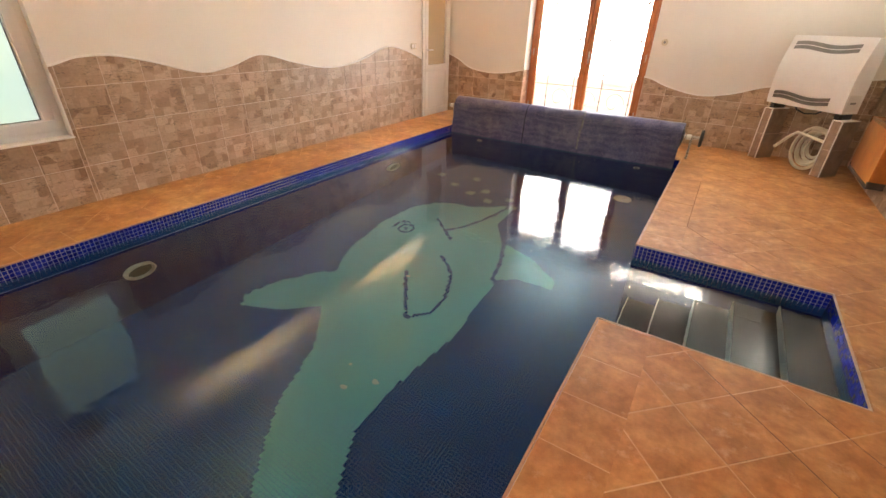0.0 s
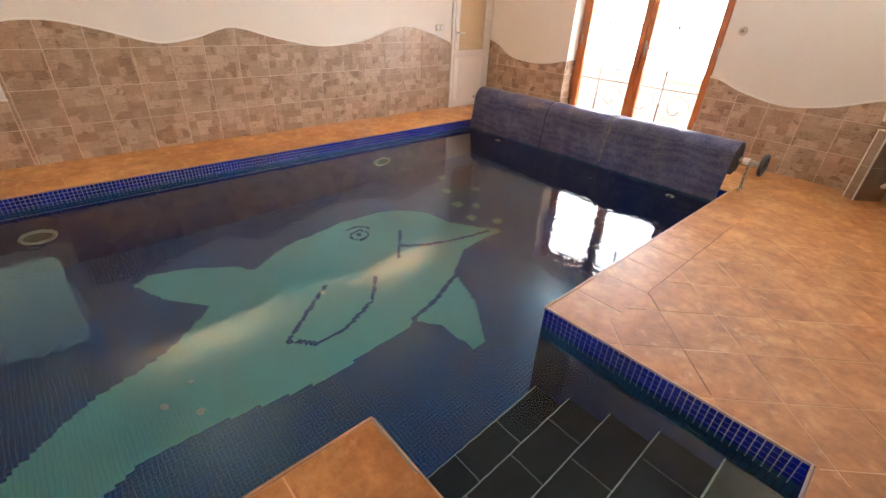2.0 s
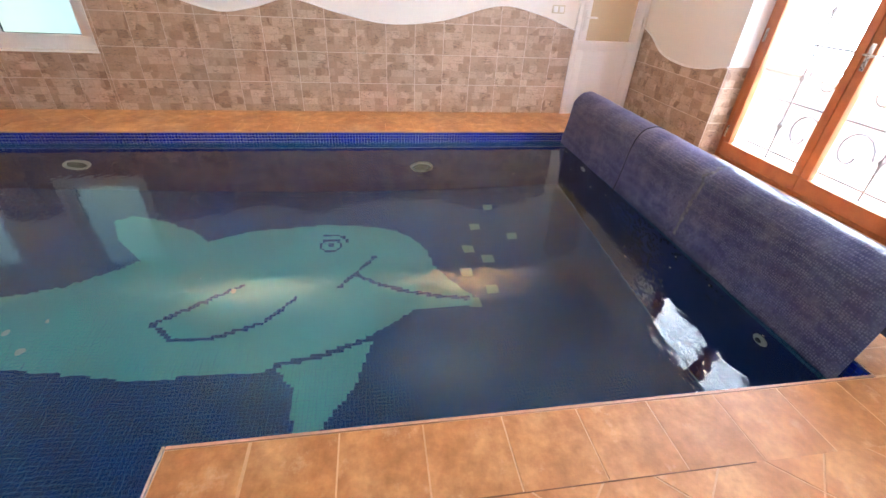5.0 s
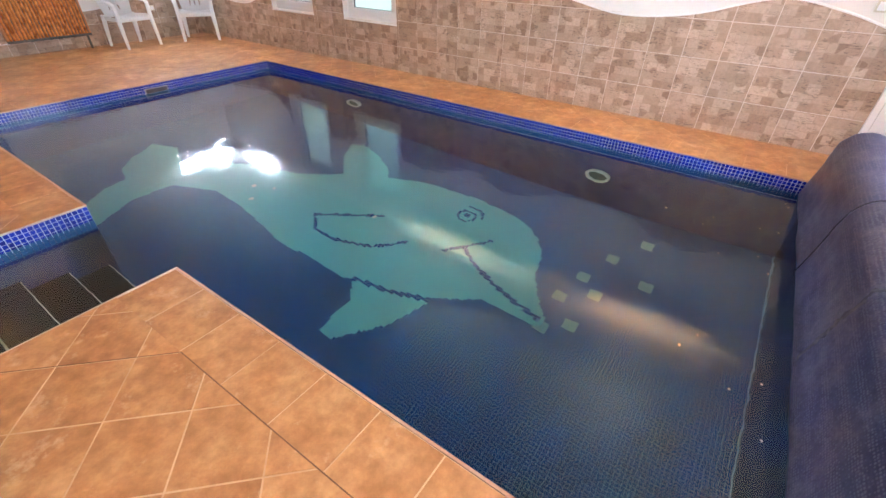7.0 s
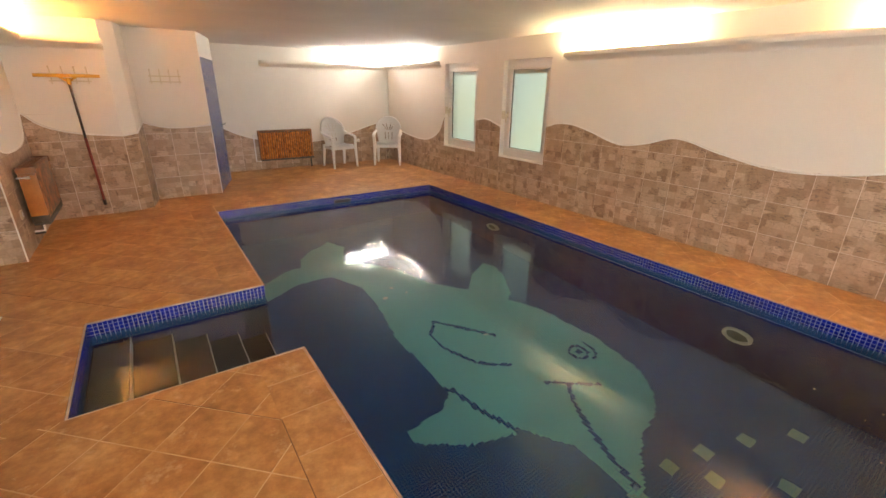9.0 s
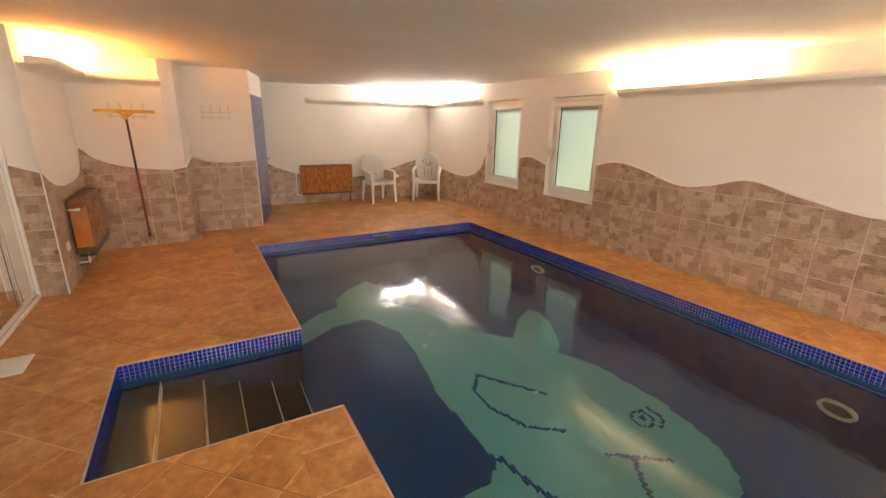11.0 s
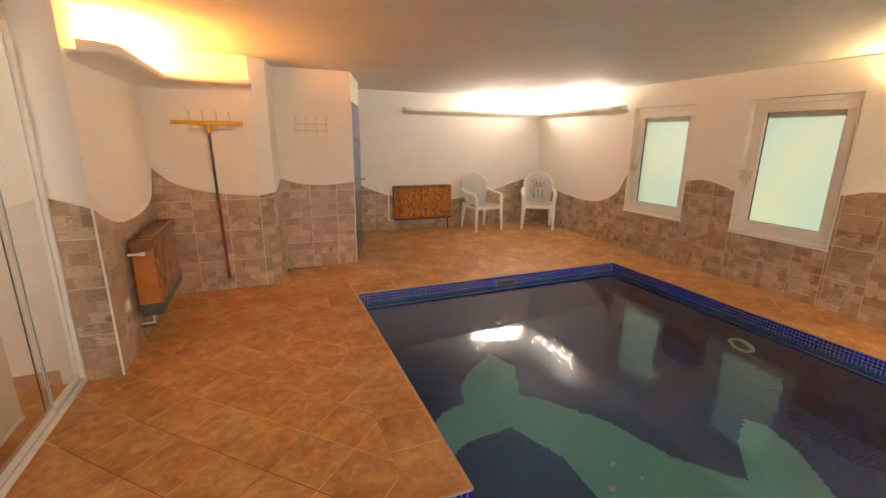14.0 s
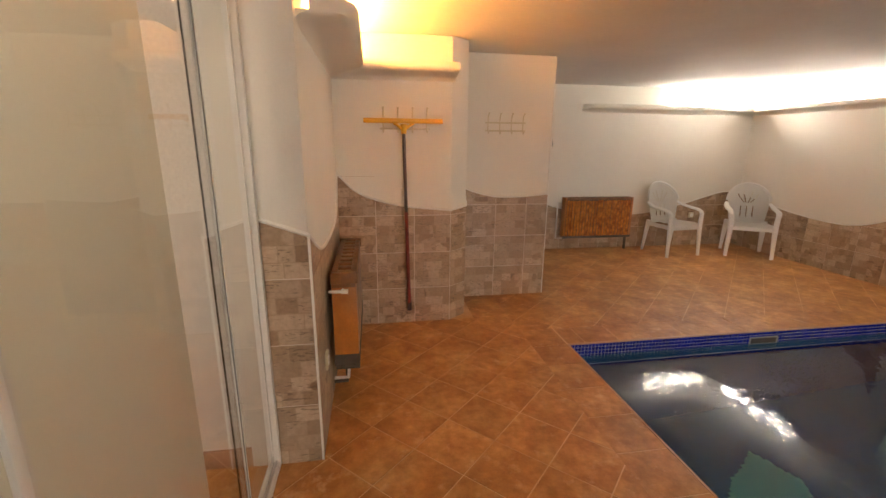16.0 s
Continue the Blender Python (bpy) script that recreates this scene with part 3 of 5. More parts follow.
quads("rim_mosaic", box_quads(rim_tiles([RIM[i] for i in (0, 1, 5, 6, 7)], range(4))), BLUE, rim, "bright blue mosaic squares")
quads("bay_mosaic", box_quads(rim_tiles([RIM[2], RIM[3]], range(4))), BLUE, rim, "bright blue mosaic squares")
quads("sunken_mosaic", box_quads(rim_tiles(RIM, range(4, 9))), DIM_BAND, rim, "dim blue-grey mosaic squares under the water")
setting("band_joint", B((PX0, PX0 + 0.004, PY0, PY1, -0.274, -0.268), (PX0 + 0.004, PX1 - 0.004, PY0, PY0 + 0.004, -0.274, -0.268),
                        (PX1 - 0.004, PX1, PY0, QY0, -0.274, -0.268), (PX1 - 0.004, PX1, QY1, PY1, -0.274, -0.268)), BAND_GROUT, "pale joint under the waterline band", "trim")

# pale strip that closes the tiles along the water
setting("edge_strip", B(
    (PX1 + 0.008, QX + 0.003, QY0 - 0.003, QY0 + 0.004, -0.009, 0.002), (QX - 0.004, QX + 0.003, QY0 + 0.004, QY1, -0.009, 0.002),
    (PX1 - 0.004, QX + 0.003, QY1 - 0.002, QY1 + 0.005, -0.009, 0.002)), EDGE_STRIP, "thin pale edging strip round the step bay", "trim")
setting("edge_strip", B(
    (PX1 - 0.004, PX1 + 0.008, PY0, QY0, -0.010, 0.001), (PX1 - 0.004, PX1 + 0.008, QY1 + 0.010, PY1, -0.010, 0.001), (PX0, PX1 - 0.004, PY0 - 0.008, PY0 + 0.004, -0.010, 0.001),
    (PX0 - 0.008, PX0 + 0.004, PY0 + 0.004, PY1, -0.010, 0.001)), SKIRT, "thin peach edging strip along the water", "trim")

# steps in the bay
STEPS = [(0.80, QX, -0.27), (0.55, 0.80, -0.40), (0.325, 0.55, -0.55), (0.10, 0.325, -0.69), (-0.11, 0.10, -0.82)]
steps = setting("pool_steps", B(*[(x0, x1, QY0, QY1, BED - 0.1, z - 0.006) for x0, x1, z in STEPS]), STEP_GROUT,
                "black tiled steps with white edges going down into the pool", "steps")
step_me = mesh_of("step_tile", B((0, 1, 0, 1, -0.006, 0.0)))
step_me.materials.append(STEP_TILE)
for i, (x0, x1, z) in enumerate(STEPS):
    shift = 0.0 if i % 2 else 0.14
    cuts = [QY0] + [y for y in (QY0 + shift + 0.30 * k for k in range(1, 4)) if y < QY1 - 0.08] + [QY1]
    for a, b in zip(cuts, cuts[1:]):
        for lo, size in (((x0 + 0.006, a + 0.0025, z), (x1 - x0 - 0.008, b - a - 0.005, 1)),):
            ob = new("step_tile", step_me)
            ob.location, ob.scale, ob.parent = lo, size, steps

# the water
wbm = bmesh.new()
ring = [(PX0, PY0), (PX1, PY0), (PX1, QY0), (QX, QY0), (QX, QY1), (PX1, QY1), (PX1, PY1), (PX0, PY1)]
wbm.faces.new([wbm.verts.new((x, y, WATER)) for x, y in ring])
water = setting("water", wbm, WATER_MAT, "still clear pool water with faint ripples", "water")
if water.data.polygons[0].normal.z < 0:
    water.data.flip_normals()
water.visible_shadow = False
# ---- outside ----
ground = setting("ground", B((-40, 40, 7.6, 60, -0.3, -0.12), (-60, WX - 1.6, -40, 7.6, -0.3, -0.12)), TERRACE, "pale sunlit ground outside", "ground")
backdrop = setting("backdrop", B((-30, 20, 14.0, 14.1, -0.3, 7.0)), glow("bright_sky", (1.0, 0.985, 0.96), DAY_POWER), "overbright daylight outside the double door", "backdrop")


def garden_light():
    """Sunlit leaves and sky, far out of focus behind frosted glass."""
    m, nt, b = mat("garden_light", 1.0)
    co = where(nt)
    n = noise_tex(nt, co, 1.5, 2, 0.5)
    col = ramp(nt, n, (0.36, (0.66, 0.84, 0.74)), (0.50, (0.82, 0.95, 0.76)), (0.62, (1.04, 1.06, 0.66)))
    b.inputs["Base Color"].default_value = (0, 0, 0, 1)
    nt.links.new(col, b.inputs["Emission Color"])
    b.inputs["Emission Strength"].default_value = FROST_POWER
    return m


GARDEN_LIGHT = garden_light()
for y0, y1 in (W1, W2):
    tagged(part("backdrop", B((WX - 1.02, WX - 1.0, y0 - 1.6, y1 + 0.2, -0.1, 2.6)), GARDEN_LIGHT, None, soft=False),
           "pale green daylight behind the frosted window", "backdrop", kind="structure")
low_wall = setting("garden_wall", B((-6, 4, 10.2, 10.4, -0.12, 0.36), (-6.05, 4.05, 10.15, 10.45, 0.36, 0.42)), TERRACE, "low pink garden wall outside the double door", "wall")


GRILLE_PAINT = surface("grille_paint", (0.20, 0.17, 0.15), (0.12, 0.10, 0.09), 0.6, 9, 60)


def iron_grille():
    t = thing("iron_grille", pose(-1.85, 7.62, 0), "thin wrought-iron grille outside the glazed double door", "grille")
    for x in (-0.68, -0.23, 0.23, 0.68):
        bm = tube([(x, 0, -0.12), (x, 0, 2.1)], 0.009, 6)
        for z in (0.35, 0.75, 1.25, 1.75):
            sweep(bm, [(x, 0, z - 0.03), (x, 0, z), (x, 0, z + 0.03)], [0.008, 0.024, 0.008], 6)
        part("bar", bm, GRILLE_PAINT, t)
    for z in (0.12, 0.55, 1.0, 1.5, 2.0):
        part("rail", tube([(-0.95, 0, z), (0.95, 0, z)], 0.009, 6), GRILLE_PAINT, t)
    for x in (-0.455, 0.0, 0.455):
        for z, s in ((0.335, 1), (0.775, -1), (1.25, 1), (1.75, -1)):
            pts = [(x + s * (0.19 - 0.010 * k) * math.cos(0.42 * k) * 0.9, 0, z + (0.19 - 0.010 * k) * math.sin(0.42 * k)) for k in range(15)]
            part("scroll", sweep(bmesh.new(), pts, 0.006, 5), GRILLE_PAINT, t)
    return t


iron_grille()

# ---- windows, doors ----


def pvc_window(name, y0, y1, label):
    w = tagged(new(name), label, "window", "frosted side windows", "structure")
    z0, z1 = WZ
    xf = WX - 0.075
    f = 0.055
    part("window_frame", B((xf - 0.07, xf, y0, y1, z1 - f, z1), (xf - 0.07, xf, y0, y1, z0, z0 + f), (xf - 0.07, xf, y0, y0 + f, z0 + f, z1 - f), (xf - 0.07, xf, y1 - f, y1, z0 + f, z1 - f), bev=0.004), WHITE_PVC, w)
    a0, a1, b0, b1, s = y0 + f - 0.008, y1 - f + 0.008, z0 + f - 0.008, z1 - f + 0.008, 0.078
    sash = part("sash", B((xf - 0.05, xf + 0.018, a0, a1, b1 - s, b1), (xf - 0.05, xf + 0.018, a0, a1, b0, b0 + s), (xf - 0.05, xf + 0.018, a0, a0 + s, b0 + s, b1 - s), (xf - 0.05, xf + 0.018, a1 - s, a1, b0 + s, b1 - s), bev=0.006), WHITE_PVC, w)
    part("bead", B((xf - 0.012, xf + 0.006, a0 + s, a1 - s, b0 + s - 0.004, b0 + s + 0.010), (xf - 0.012, xf + 0.006, a0 + s, a1 - s, b1 - s - 0.010, b1 - s + 0.004),
                   (xf - 0.012, xf + 0.006, a0 + s - 0.004, a0 + s + 0.010, b0 + s + 0.01, b1 - s - 0.01), (xf - 0.012, xf + 0.006, a1 - s - 0.010, a1 - s + 0.004, b0 + s + 0.01, b1 - s - 0.01)), WHITE_PVC, sash)
    pane = part("pane", B((xf - 0.028, xf - 0.018, a0 + s - 0.01, a1 - s + 0.01, b0 + s - 0.01, b1 - s + 0.01)), FROSTED, w, "frosted pane", soft=False)
    pane.visible_shadow = False
    part("roller_shutter", B((xf - 0.066, xf - 0.052, a0 + s - 0.02, a1 - s + 0.02, b1 - s - 0.062, b1 - s + 0.01), bev=0.003), GREY_PLASTIC, w, "grey shutter slat drawn up behind the pane")
    for box in ((a0 + s, a1 - s, b0 + s + 0.0095, b0 + s + 0.0130), (a0 + s, a1 - s, b1 - s - 0.0130, b1 - s - 0.0095), (a0 + s + 0.0095, a0 + s + 0.0130, b0 + s + 0.013, b1 - s - 0.013), (a1 - s - 0.0130, a1 - s - 0.0095, b0 + s + 0.013, b1 - s - 0.013)):
        part("gasket", B((xf - 0.016, xf + 0.003, *box)), BLACK, sash)
    part("strap_winder", B((WX - 0.060, WX - 0.002, y0 - 0.004, y0 + 0.022, z0 + 0.56, z0 + 0.68), bev=0.006), CREAM_PLASTIC, w, "cream strap box on the reveal")
    hz = z0 + 0.62
    bm = B((xf + 0.016, xf + 0.030, a0 + 0.02, a0 + 0.052, hz - 0.045, hz + 0.045), bev=0.004)
    sweep(bm, [(xf + 0.03, a0 + 0.036, hz), (xf + 0.055, a0 + 0.036, hz)], 0.009)
    sweep(bm, [(xf + 0.055, a0 + 0.036, hz + 0.012), (xf + 0.055, a0 + 0.036, hz - 0.11)], [0.010, 0.008], 8)
    part("window_handle", bm, CREAM_PLASTIC, sash)
    for z in (z0 + 0.16, z1 - 0.16):
        part("hinge", tube([(xf + 0.022, a1 + 0.004, z - 0.04), (xf + 0.022, a1 + 0.004, z + 0.04)], 0.009), WHITE_PVC, w)
    part("window_sill", B((WX - 0.075, WX + 0.012, y0 - 0.012, y1 + 0.012, z0 - 0.016, z0 - 0.002), bev=0.004), BEAD, w)
    for y in (y0, y1):
        part("reveal_trim", B((WX - 0.005, WX + 0.009, y - 0.006, y + 0.004, z0 - 0.002, 1.02)), BEAD, w)
    return w


pvc_window("window_1", *W1, "white plastic window with one frosted pane, shut")
pvc_window("window_2", *W2, "white plastic window with one frosted pane, shut")


def pool_door():
    d = tagged(new("door_1"), "white plastic door with a rippled glass upper panel, shut", "door", kind="structure")
    y0, y1 = DOOR
    x = WX + 0.02
    part("door_frame", B((x - 0.10, x + 0.006, y0, y0 + 0.05, 0, 2.04), (x - 0.10, x + 0.006, y1 - 0.05, y1, 0, 2.04), (x - 0.10, x + 0.006, y0 + 0.05, y1 - 0.05, 1.99, 2.04), bev=0.004), WHITE_PVC, d)
    a, b = y0 + 0.045, y1 - 0.045
    leaf = part("door_leaf", B((x - 0.05, x + 0.018, a, b, 0.015, 0.11), (x - 0.05, x + 0.018, a, b, 0.70, 0.80), (x - 0.05, x + 0.018, a, b, 1.89, 1.99),
                               (x - 0.05, x + 0.018, a, a + 0.09, 0.11, 0.70), (x - 0.05, x + 0.018, b - 0.09, b, 0.11, 0.70), (x - 0.05, x + 0.018, a, a + 0.09, 0.80, 1.89), (x - 0.05, x + 0.018, b - 0.09, b, 0.80, 1.89), bev=0.005), WHITE_PVC, d)
    part("door_panel", B((x - 0.03, x + 0.008, a + 0.085, b - 0.085, 0.105, 0.705), bev=0.004), WHITE_PVC, leaf)
    part("pane", B((x - 0.024, x - 0.016, a + 0.08, b - 0.08, 0.79, 1.90)), RIPPLE, leaf, "rippled glass pane", soft=False).visible_shadow = False
    bm = B((x + 0.016, x + 0.026, a + 0.02, a + 0.055, 0.90, 1.10), bev=0.004)
    sweep(bm, [(x + 0.026, a + 0.037, 1.03), (x + 0.065, a + 0.037, 1.03), (x + 0.068, a + 0.15, 1.03)], 0.010)
    part("door_handle", bm, WHITE_METAL, leaf)
    for z in (0.25, 1.0, 1.75):
        part("hinge", tube([(x + 0.022, b + 0.01, z - 0.05), (x + 0.022, b + 0.01, z + 0.05)], 0.011), WHITE_PVC, d)
    part("threshold", B((x - 0.10, x + 0.01, y0, y1, -0.004, 0.012), bev=0.003), BEAD, d)
    return d


pool_door()
# unseen box added behind the rippled pane so that no sky lights it
setting("wall_closet", B((WX - 0.62, WX - 0.52, 6.0, 7.34, -0.1, CEIL), (WX - 0.52, WX - T, 6.05, 6.15, -0.1, CEIL), (WX - 0.52, WX - T, 7.2, 7.3, -0.1, CEIL), (WX - 0.62, WX - T, 6.05, 7.3, CEIL, CEIL + 0.1), (WX - 0.62, WX - T, 6.05, 7.3, -0.2, -0.1)),
        PLASTER, "plain unseen walls added behind the white door to shut out the sky", "wall")


def glazed_double_door():
    d = tagged(new("door_2"), "orange-stained wooden double door with full-height glass, shut", "door", kind="structure")
    x0, x1, y, top = FD[0] + 0.01, FD[1] - 0.01, 7.29, 2.09
    part("door_frame", B((x0, x0 + 0.06, y - 0.02, y + 0.07, 0, top), (x1 - 0.06, x1, y - 0.02, y + 0.07, 0, top), (x0 + 0.06, x1 - 0.06, y - 0.02, y + 0.07, top - 0.06, top), (x0 + 0.06, x1 - 0.06, y - 0.02, y + 0.07, -0.005, 0.03), bev=0.005), OAK_RED, d)
    mid = (x0 + x1) / 2
    for a, b in ((x0 + 0.055, mid - 0.002), (mid + 0.002, x1 - 0.055)):
        leaf = part("door_leaf", B((a, b, y - 0.035, y + 0.025, 0.035, 0.155), (a, b, y - 0.035, y + 0.025, top - 0.15, top - 0.055),
                                   (a, a + 0.072, y - 0.035, y + 0.025, 0.155, top - 0.15), (b - 0.072, b, y - 0.035, y + 0.025, 0.155, top - 0.15), bev=0.008), OAK_RED, d)
        part("pane", B((a + 0.065, b - 0.065, y - 0.008, y - 0.002, 0.148, top - 0.142)), CLEAR, leaf, "clear glass pane", soft=False).visible_shadow = False
        if a > mid:
            bm = B((a + 0.022, a + 0.050, y - 0.045, y - 0.034, 0.93, 1.10), bev=0.003)
            sweep(bm, [(a + 0.036, y - 0.045, 1.03), (a + 0.036, y - 0.085, 1.03), (a + 0.13, y - 0.088, 1.03)], 0.008)
            part("door_handle", bm, STEEL, leaf)
    for x in (x0 + 0.058, x1 - 0.058):
        for z in (0.25, 1.05, 1.85):
            part("hinge", tube([(x, y - 0.04, z - 0.05), (x, y - 0.04, z + 0.05)], 0.010), STEEL, d)
    return d


glazed_double_door()


def sliding_door():
    d = tagged(new("door_3"), "sliding glass door in a white aluminium frame, shut", "door", kind="structure")
    x, y0, y1, top = 1.75, SD[0] + 0.02, SD[1] - 0.002, 2.118
    part("door_frame", B((x, x + 0.055, y0, y0 + 0.03, 0.03, top - 0.04), (x, x + 0.055, y1 - 0.03, y1, 0.03, top - 0.04), (x, x + 0.055, y0, y1, top - 0.04, top), (x, x + 0.055, y0, y1, -0.004, 0.03), bev=0.003), WHITE_PVC, d)
    for dx in (0.014, 0.028, 0.042):
        part("track", B((x + dx - 0.003, x + dx + 0.003, y0 + 0.03, y1 - 0.03, 0.03, 0.042)), ALU, d)
    for dx, a, b in ((0.014, 0.94, 1.78), (0.028, y0 + 0.03, 1.00), (0.028, 1.74, 2.55), (0.042, 2.50, y1 - 0.03)):
        xx = x + dx
        s = 0.020
        if b < 1.1:
            leaf = part("door_leaf", B((xx - 0.006, xx + 0.006, a, a + s, 0.045, top - 0.05), (xx - 0.006, xx + 0.006, a + s, b, 0.045, 0.085), (xx - 0.006, xx + 0.006, a + s, b, top - 0.09, top - 0.05), bev=0.003), WHITE_METAL, d)
            part("pane", B((xx - 0.003, xx + 0.003, a + s - 0.006, b, 0.08, top - 0.085)), CLEAR, leaf, "clear glass pane", soft=False).visible_shadow = False
            continue
        leaf = part("door_leaf", B((xx - 0.006, xx + 0.006, a, a + s, 0.045, top - 0.05), (xx - 0.006, xx + 0.006, b - s, b, 0.045, top - 0.05),
                                   (xx - 0.006, xx + 0.006, a + s, b - s, 0.045, 0.085), (xx - 0.006, xx + 0.006, a + s, b - s, top - 0.09, top - 0.05), bev=0.003), WHITE_METAL, d)
        part("pane", B((xx - 0.003, xx + 0.003, a + s - 0.006, b - s + 0.006, 0.08, top - 0.085)), CLEAR, leaf, "clear glass pane", soft=False).visible_shadow = False
        part("seal", B((xx - 0.0075, xx - 0.0062, a + s - 0.004, a + s + 0.003, 0.085, top - 0.09)), GREY_PLASTIC, leaf)
    return d


sliding_door()


def blind_cloth():
    """Thin beige cloth that passes part of the light."""
    m, nt, b = mat("blind_cloth", 0.8)
    co = where(nt)
    col = blend(nt, noise_tex(nt, co, 2.0), (0.84, 0.80, 0.69), (0.88, 0.84, 0.74))
    col = blend(nt, 0.12, col, noise_tex(nt, co, 160.0), "MULTIPLY")
    nt.links.new(col, b.inputs["Base Color"])
    tr = nt.nodes.new("ShaderNodeBsdfTranslucent")
    nt.links.new(col, tr.inputs["Color"])
    mix = node(nt, "ShaderNodeMixShader")
    mix.inputs[0].default_value = 0.5
    nt.links.new(b.outputs[0], mix.inputs[1])
    nt.links.new(tr.outputs[0], mix.inputs[2])
    nt.links.new(mix.outputs[0], nt.nodes["Material Output"].inputs[0])
    return m


BLIND = blind_cloth()
blind = thing("roller_blind", pose(1.93, 2.05, 0), "plain beige roller blind let down behind the sliding door", "blind")
bmb = bmesh.new()
brow = [[bmb.verts.new((0.012 * math.sin(k * 0.9) * (1 - z / 2.3), -1.17 + 2.34 * k / 40, z)) for k in range(41)] for z in (0.02, 0.6, 1.2, 1.8, 2.19)]
for r0, r1 in zip(brow, brow[1:]):
    for k in range(40):
        bmb.faces.new((r0[k], r0[k + 1], r1[k + 1], r1[k]))
bmesh.ops.solidify(bmb, geom=bmb.faces[:], thickness=0.002)
part("cloth", bmb, BLIND, blind)
part("roller", tube([(0.0, -1.18, 2.20), (0.0, 1.18, 2.20)], 0.025, 12), WHITE_METAL, blind)
part("hem_bar", tube([(0.0, -1.17, 0.02), (0.0, 1.17, 0.02)], 0.010, 8), WHITE_METAL, blind)
setting("wall_hall", B((1.88, 3.3, 0.36, 0.50, -0.2, 2.5), (3.2, 3.34, 0.50, 3.4, -0.2, 2.5), (1.88, 3.2, 3.3, 3.44, -0.2, 2.5)), surface("hall_paint", (0.88, 0.84, 0.79), (0.90, 0.87, 0.83), 0.8, 2, 80, 0.05), "plain cream walls of the hall behind the sliding door", "wall")
setting("ceiling_hall", B((1.88, 3.3, 0.4, 3.4, 2.3, 2.4)), CEILING, "plain hall ceiling", "ceiling")
# unseen lamp added to give the hall its own light; its form is assumed
hall_lamp = thing("added_hall_lamp", pose(2.55, 1.7, 2.3), "unseen round opal ceiling lamp added to light the hall behind the glass", "lamp")
part("base", tube([(0, 0, 0), (0, 0, -0.02)], 0.15, 24), WHITE_METAL, hall_lamp)
part("shade", tube([(0, 0, -0.02), (0, 0, -0.05), (0, 0, -0.08), (0, 0, -0.095)], [0.145, 0.14, 0.10, 0.03], 24), glow("hall_glow", (1.0, 0.84, 0.66), 66.0), hall_lamp, "glowing opal shade")
setting("floor_hall", B((1.86, 3.3, 0.4, 3.4, -0.2, 0.0)), TERRACOTTA, "terracotta hall floor", "floor")
setting("baseboard", B((1.88, 3.2, 0.50, 0.512, 0.0, 0.09), (3.188, 3.2, 0.512, 3.3, 0.0, 0.09)), SKIRT, "reddish tile skirting in the hall", "baseboard")

# ---- cove shelves with hidden lamps ----
PROFILE = [(0.0, 1.885), (0.02, 1.902), (0.06, 1.914), (0.11, 1.922), (0.17, 1.931), (0.208, 1.940), (0.222, 1.957), (0.225, 1.980), (0.216, 1.995), (0.200, 1.995), (0.194, 1.940), (0.0, 1.940)]


def shelf(name, origin, ang, length, start_round, end_round, label, deep=0.64):
    """A moulded plaster shelf; it runs along local x and stands out along local y."""
    bm = bmesh.new()
    n = max(8, int(length / 0.12))
    rings = []
    us = sorted(set([0.0, 0.02, 0.05, 0.10, 0.16] + [length * k / n for k in range(n + 1)] + [length - q for q in (0.0, 0.02, 0.05, 0.10, 0.16)]))
    for u in us:
        k = 1.0
        for on, q in ((start_round, u), (end_round, length - u)):
            if on and q < 0.16:
                k = min(k, 0.25 + 0.75 * math.sqrt(max(0.0, 1 - (1 - q / 0.16) ** 2)))
        rings.append([bm.verts.new((u, d * k * deep, z if z > 1.935 else 1.935 - (1.935 - z) * (0.4 + 0.6 * k))) for d, z in PROFILE])
    m = len(PROFILE)
    for a, b in zip(rings, rings[1:]):
        for k in range(m):
            bm.faces.new((a[k], a[(k + 1) % m], b[(k + 1) % m], b[k]))
    bm.faces.new(rings[0])
    bm.faces.new(rings[-1][::-1])
    ob = part(name, bm, PLASTER, None)
    ob.matrix_world = pose(*origin, 0, 0, ang)
    return tagged(ob, label, "shelf", "cove shelves", "structure")


shelf("cove_shelf", (WX, 6.20, 0), -90, 4.56, True, True, "moulded plaster cove shelf along the long wall")
shelf("cove_shelf", (WX, -1.22, 0), -90, SY * -1 - 1.22, True, False, "moulded plaster cove shelf near the frosted windows")
shelf("cove_shelf", (WX, SY, 0), 0, 2.66, False, True, "moulded plaster cove shelf above the chairs")
shelf("cove_shelf", (1.56, -1.04, 0.035), 90, 1.50, False, True, "moulded plaster cove shelf above the radiator", 1.05)
shelf("cove_shelf", (1.56, -1.04, 0), 180, 0.91, False, False, "moulded plaster cove shelf above the squeegee", 0.9).matrix_world = pose(0.65, -1.04, 0.035)
shelf("cove_shelf", (EX, NY, 0), 180, 2.50, False, True, "moulded plaster cove shelf above the heater")
shelf("cove_shelf", (EX, 3.40, 0), 90, NY - 3.40, True, False, "moulded plaster cove shelf along the side wall", 0.85)


def batten(m, length, colour, power, label, high=0.055):
    t = thing("batten_lamp", m, label, "lamp", "lamps on the cove shelves")
    part("housing", B((-length / 2, length / 2, -0.050, 0.050, 0.0, high), bev=0.004), WHITE_METAL, t)
    arc = [(0.048 * math.cos(a), high + 0.048 * math.sin(a)) for a in [math.pi * k / 12 for k in range(13)]]
    part("diffuser", prism(arc, "x", -length / 2, length / 2), glow("tube_glow", colour, power), t, "glowing opal diffuser")
    return t


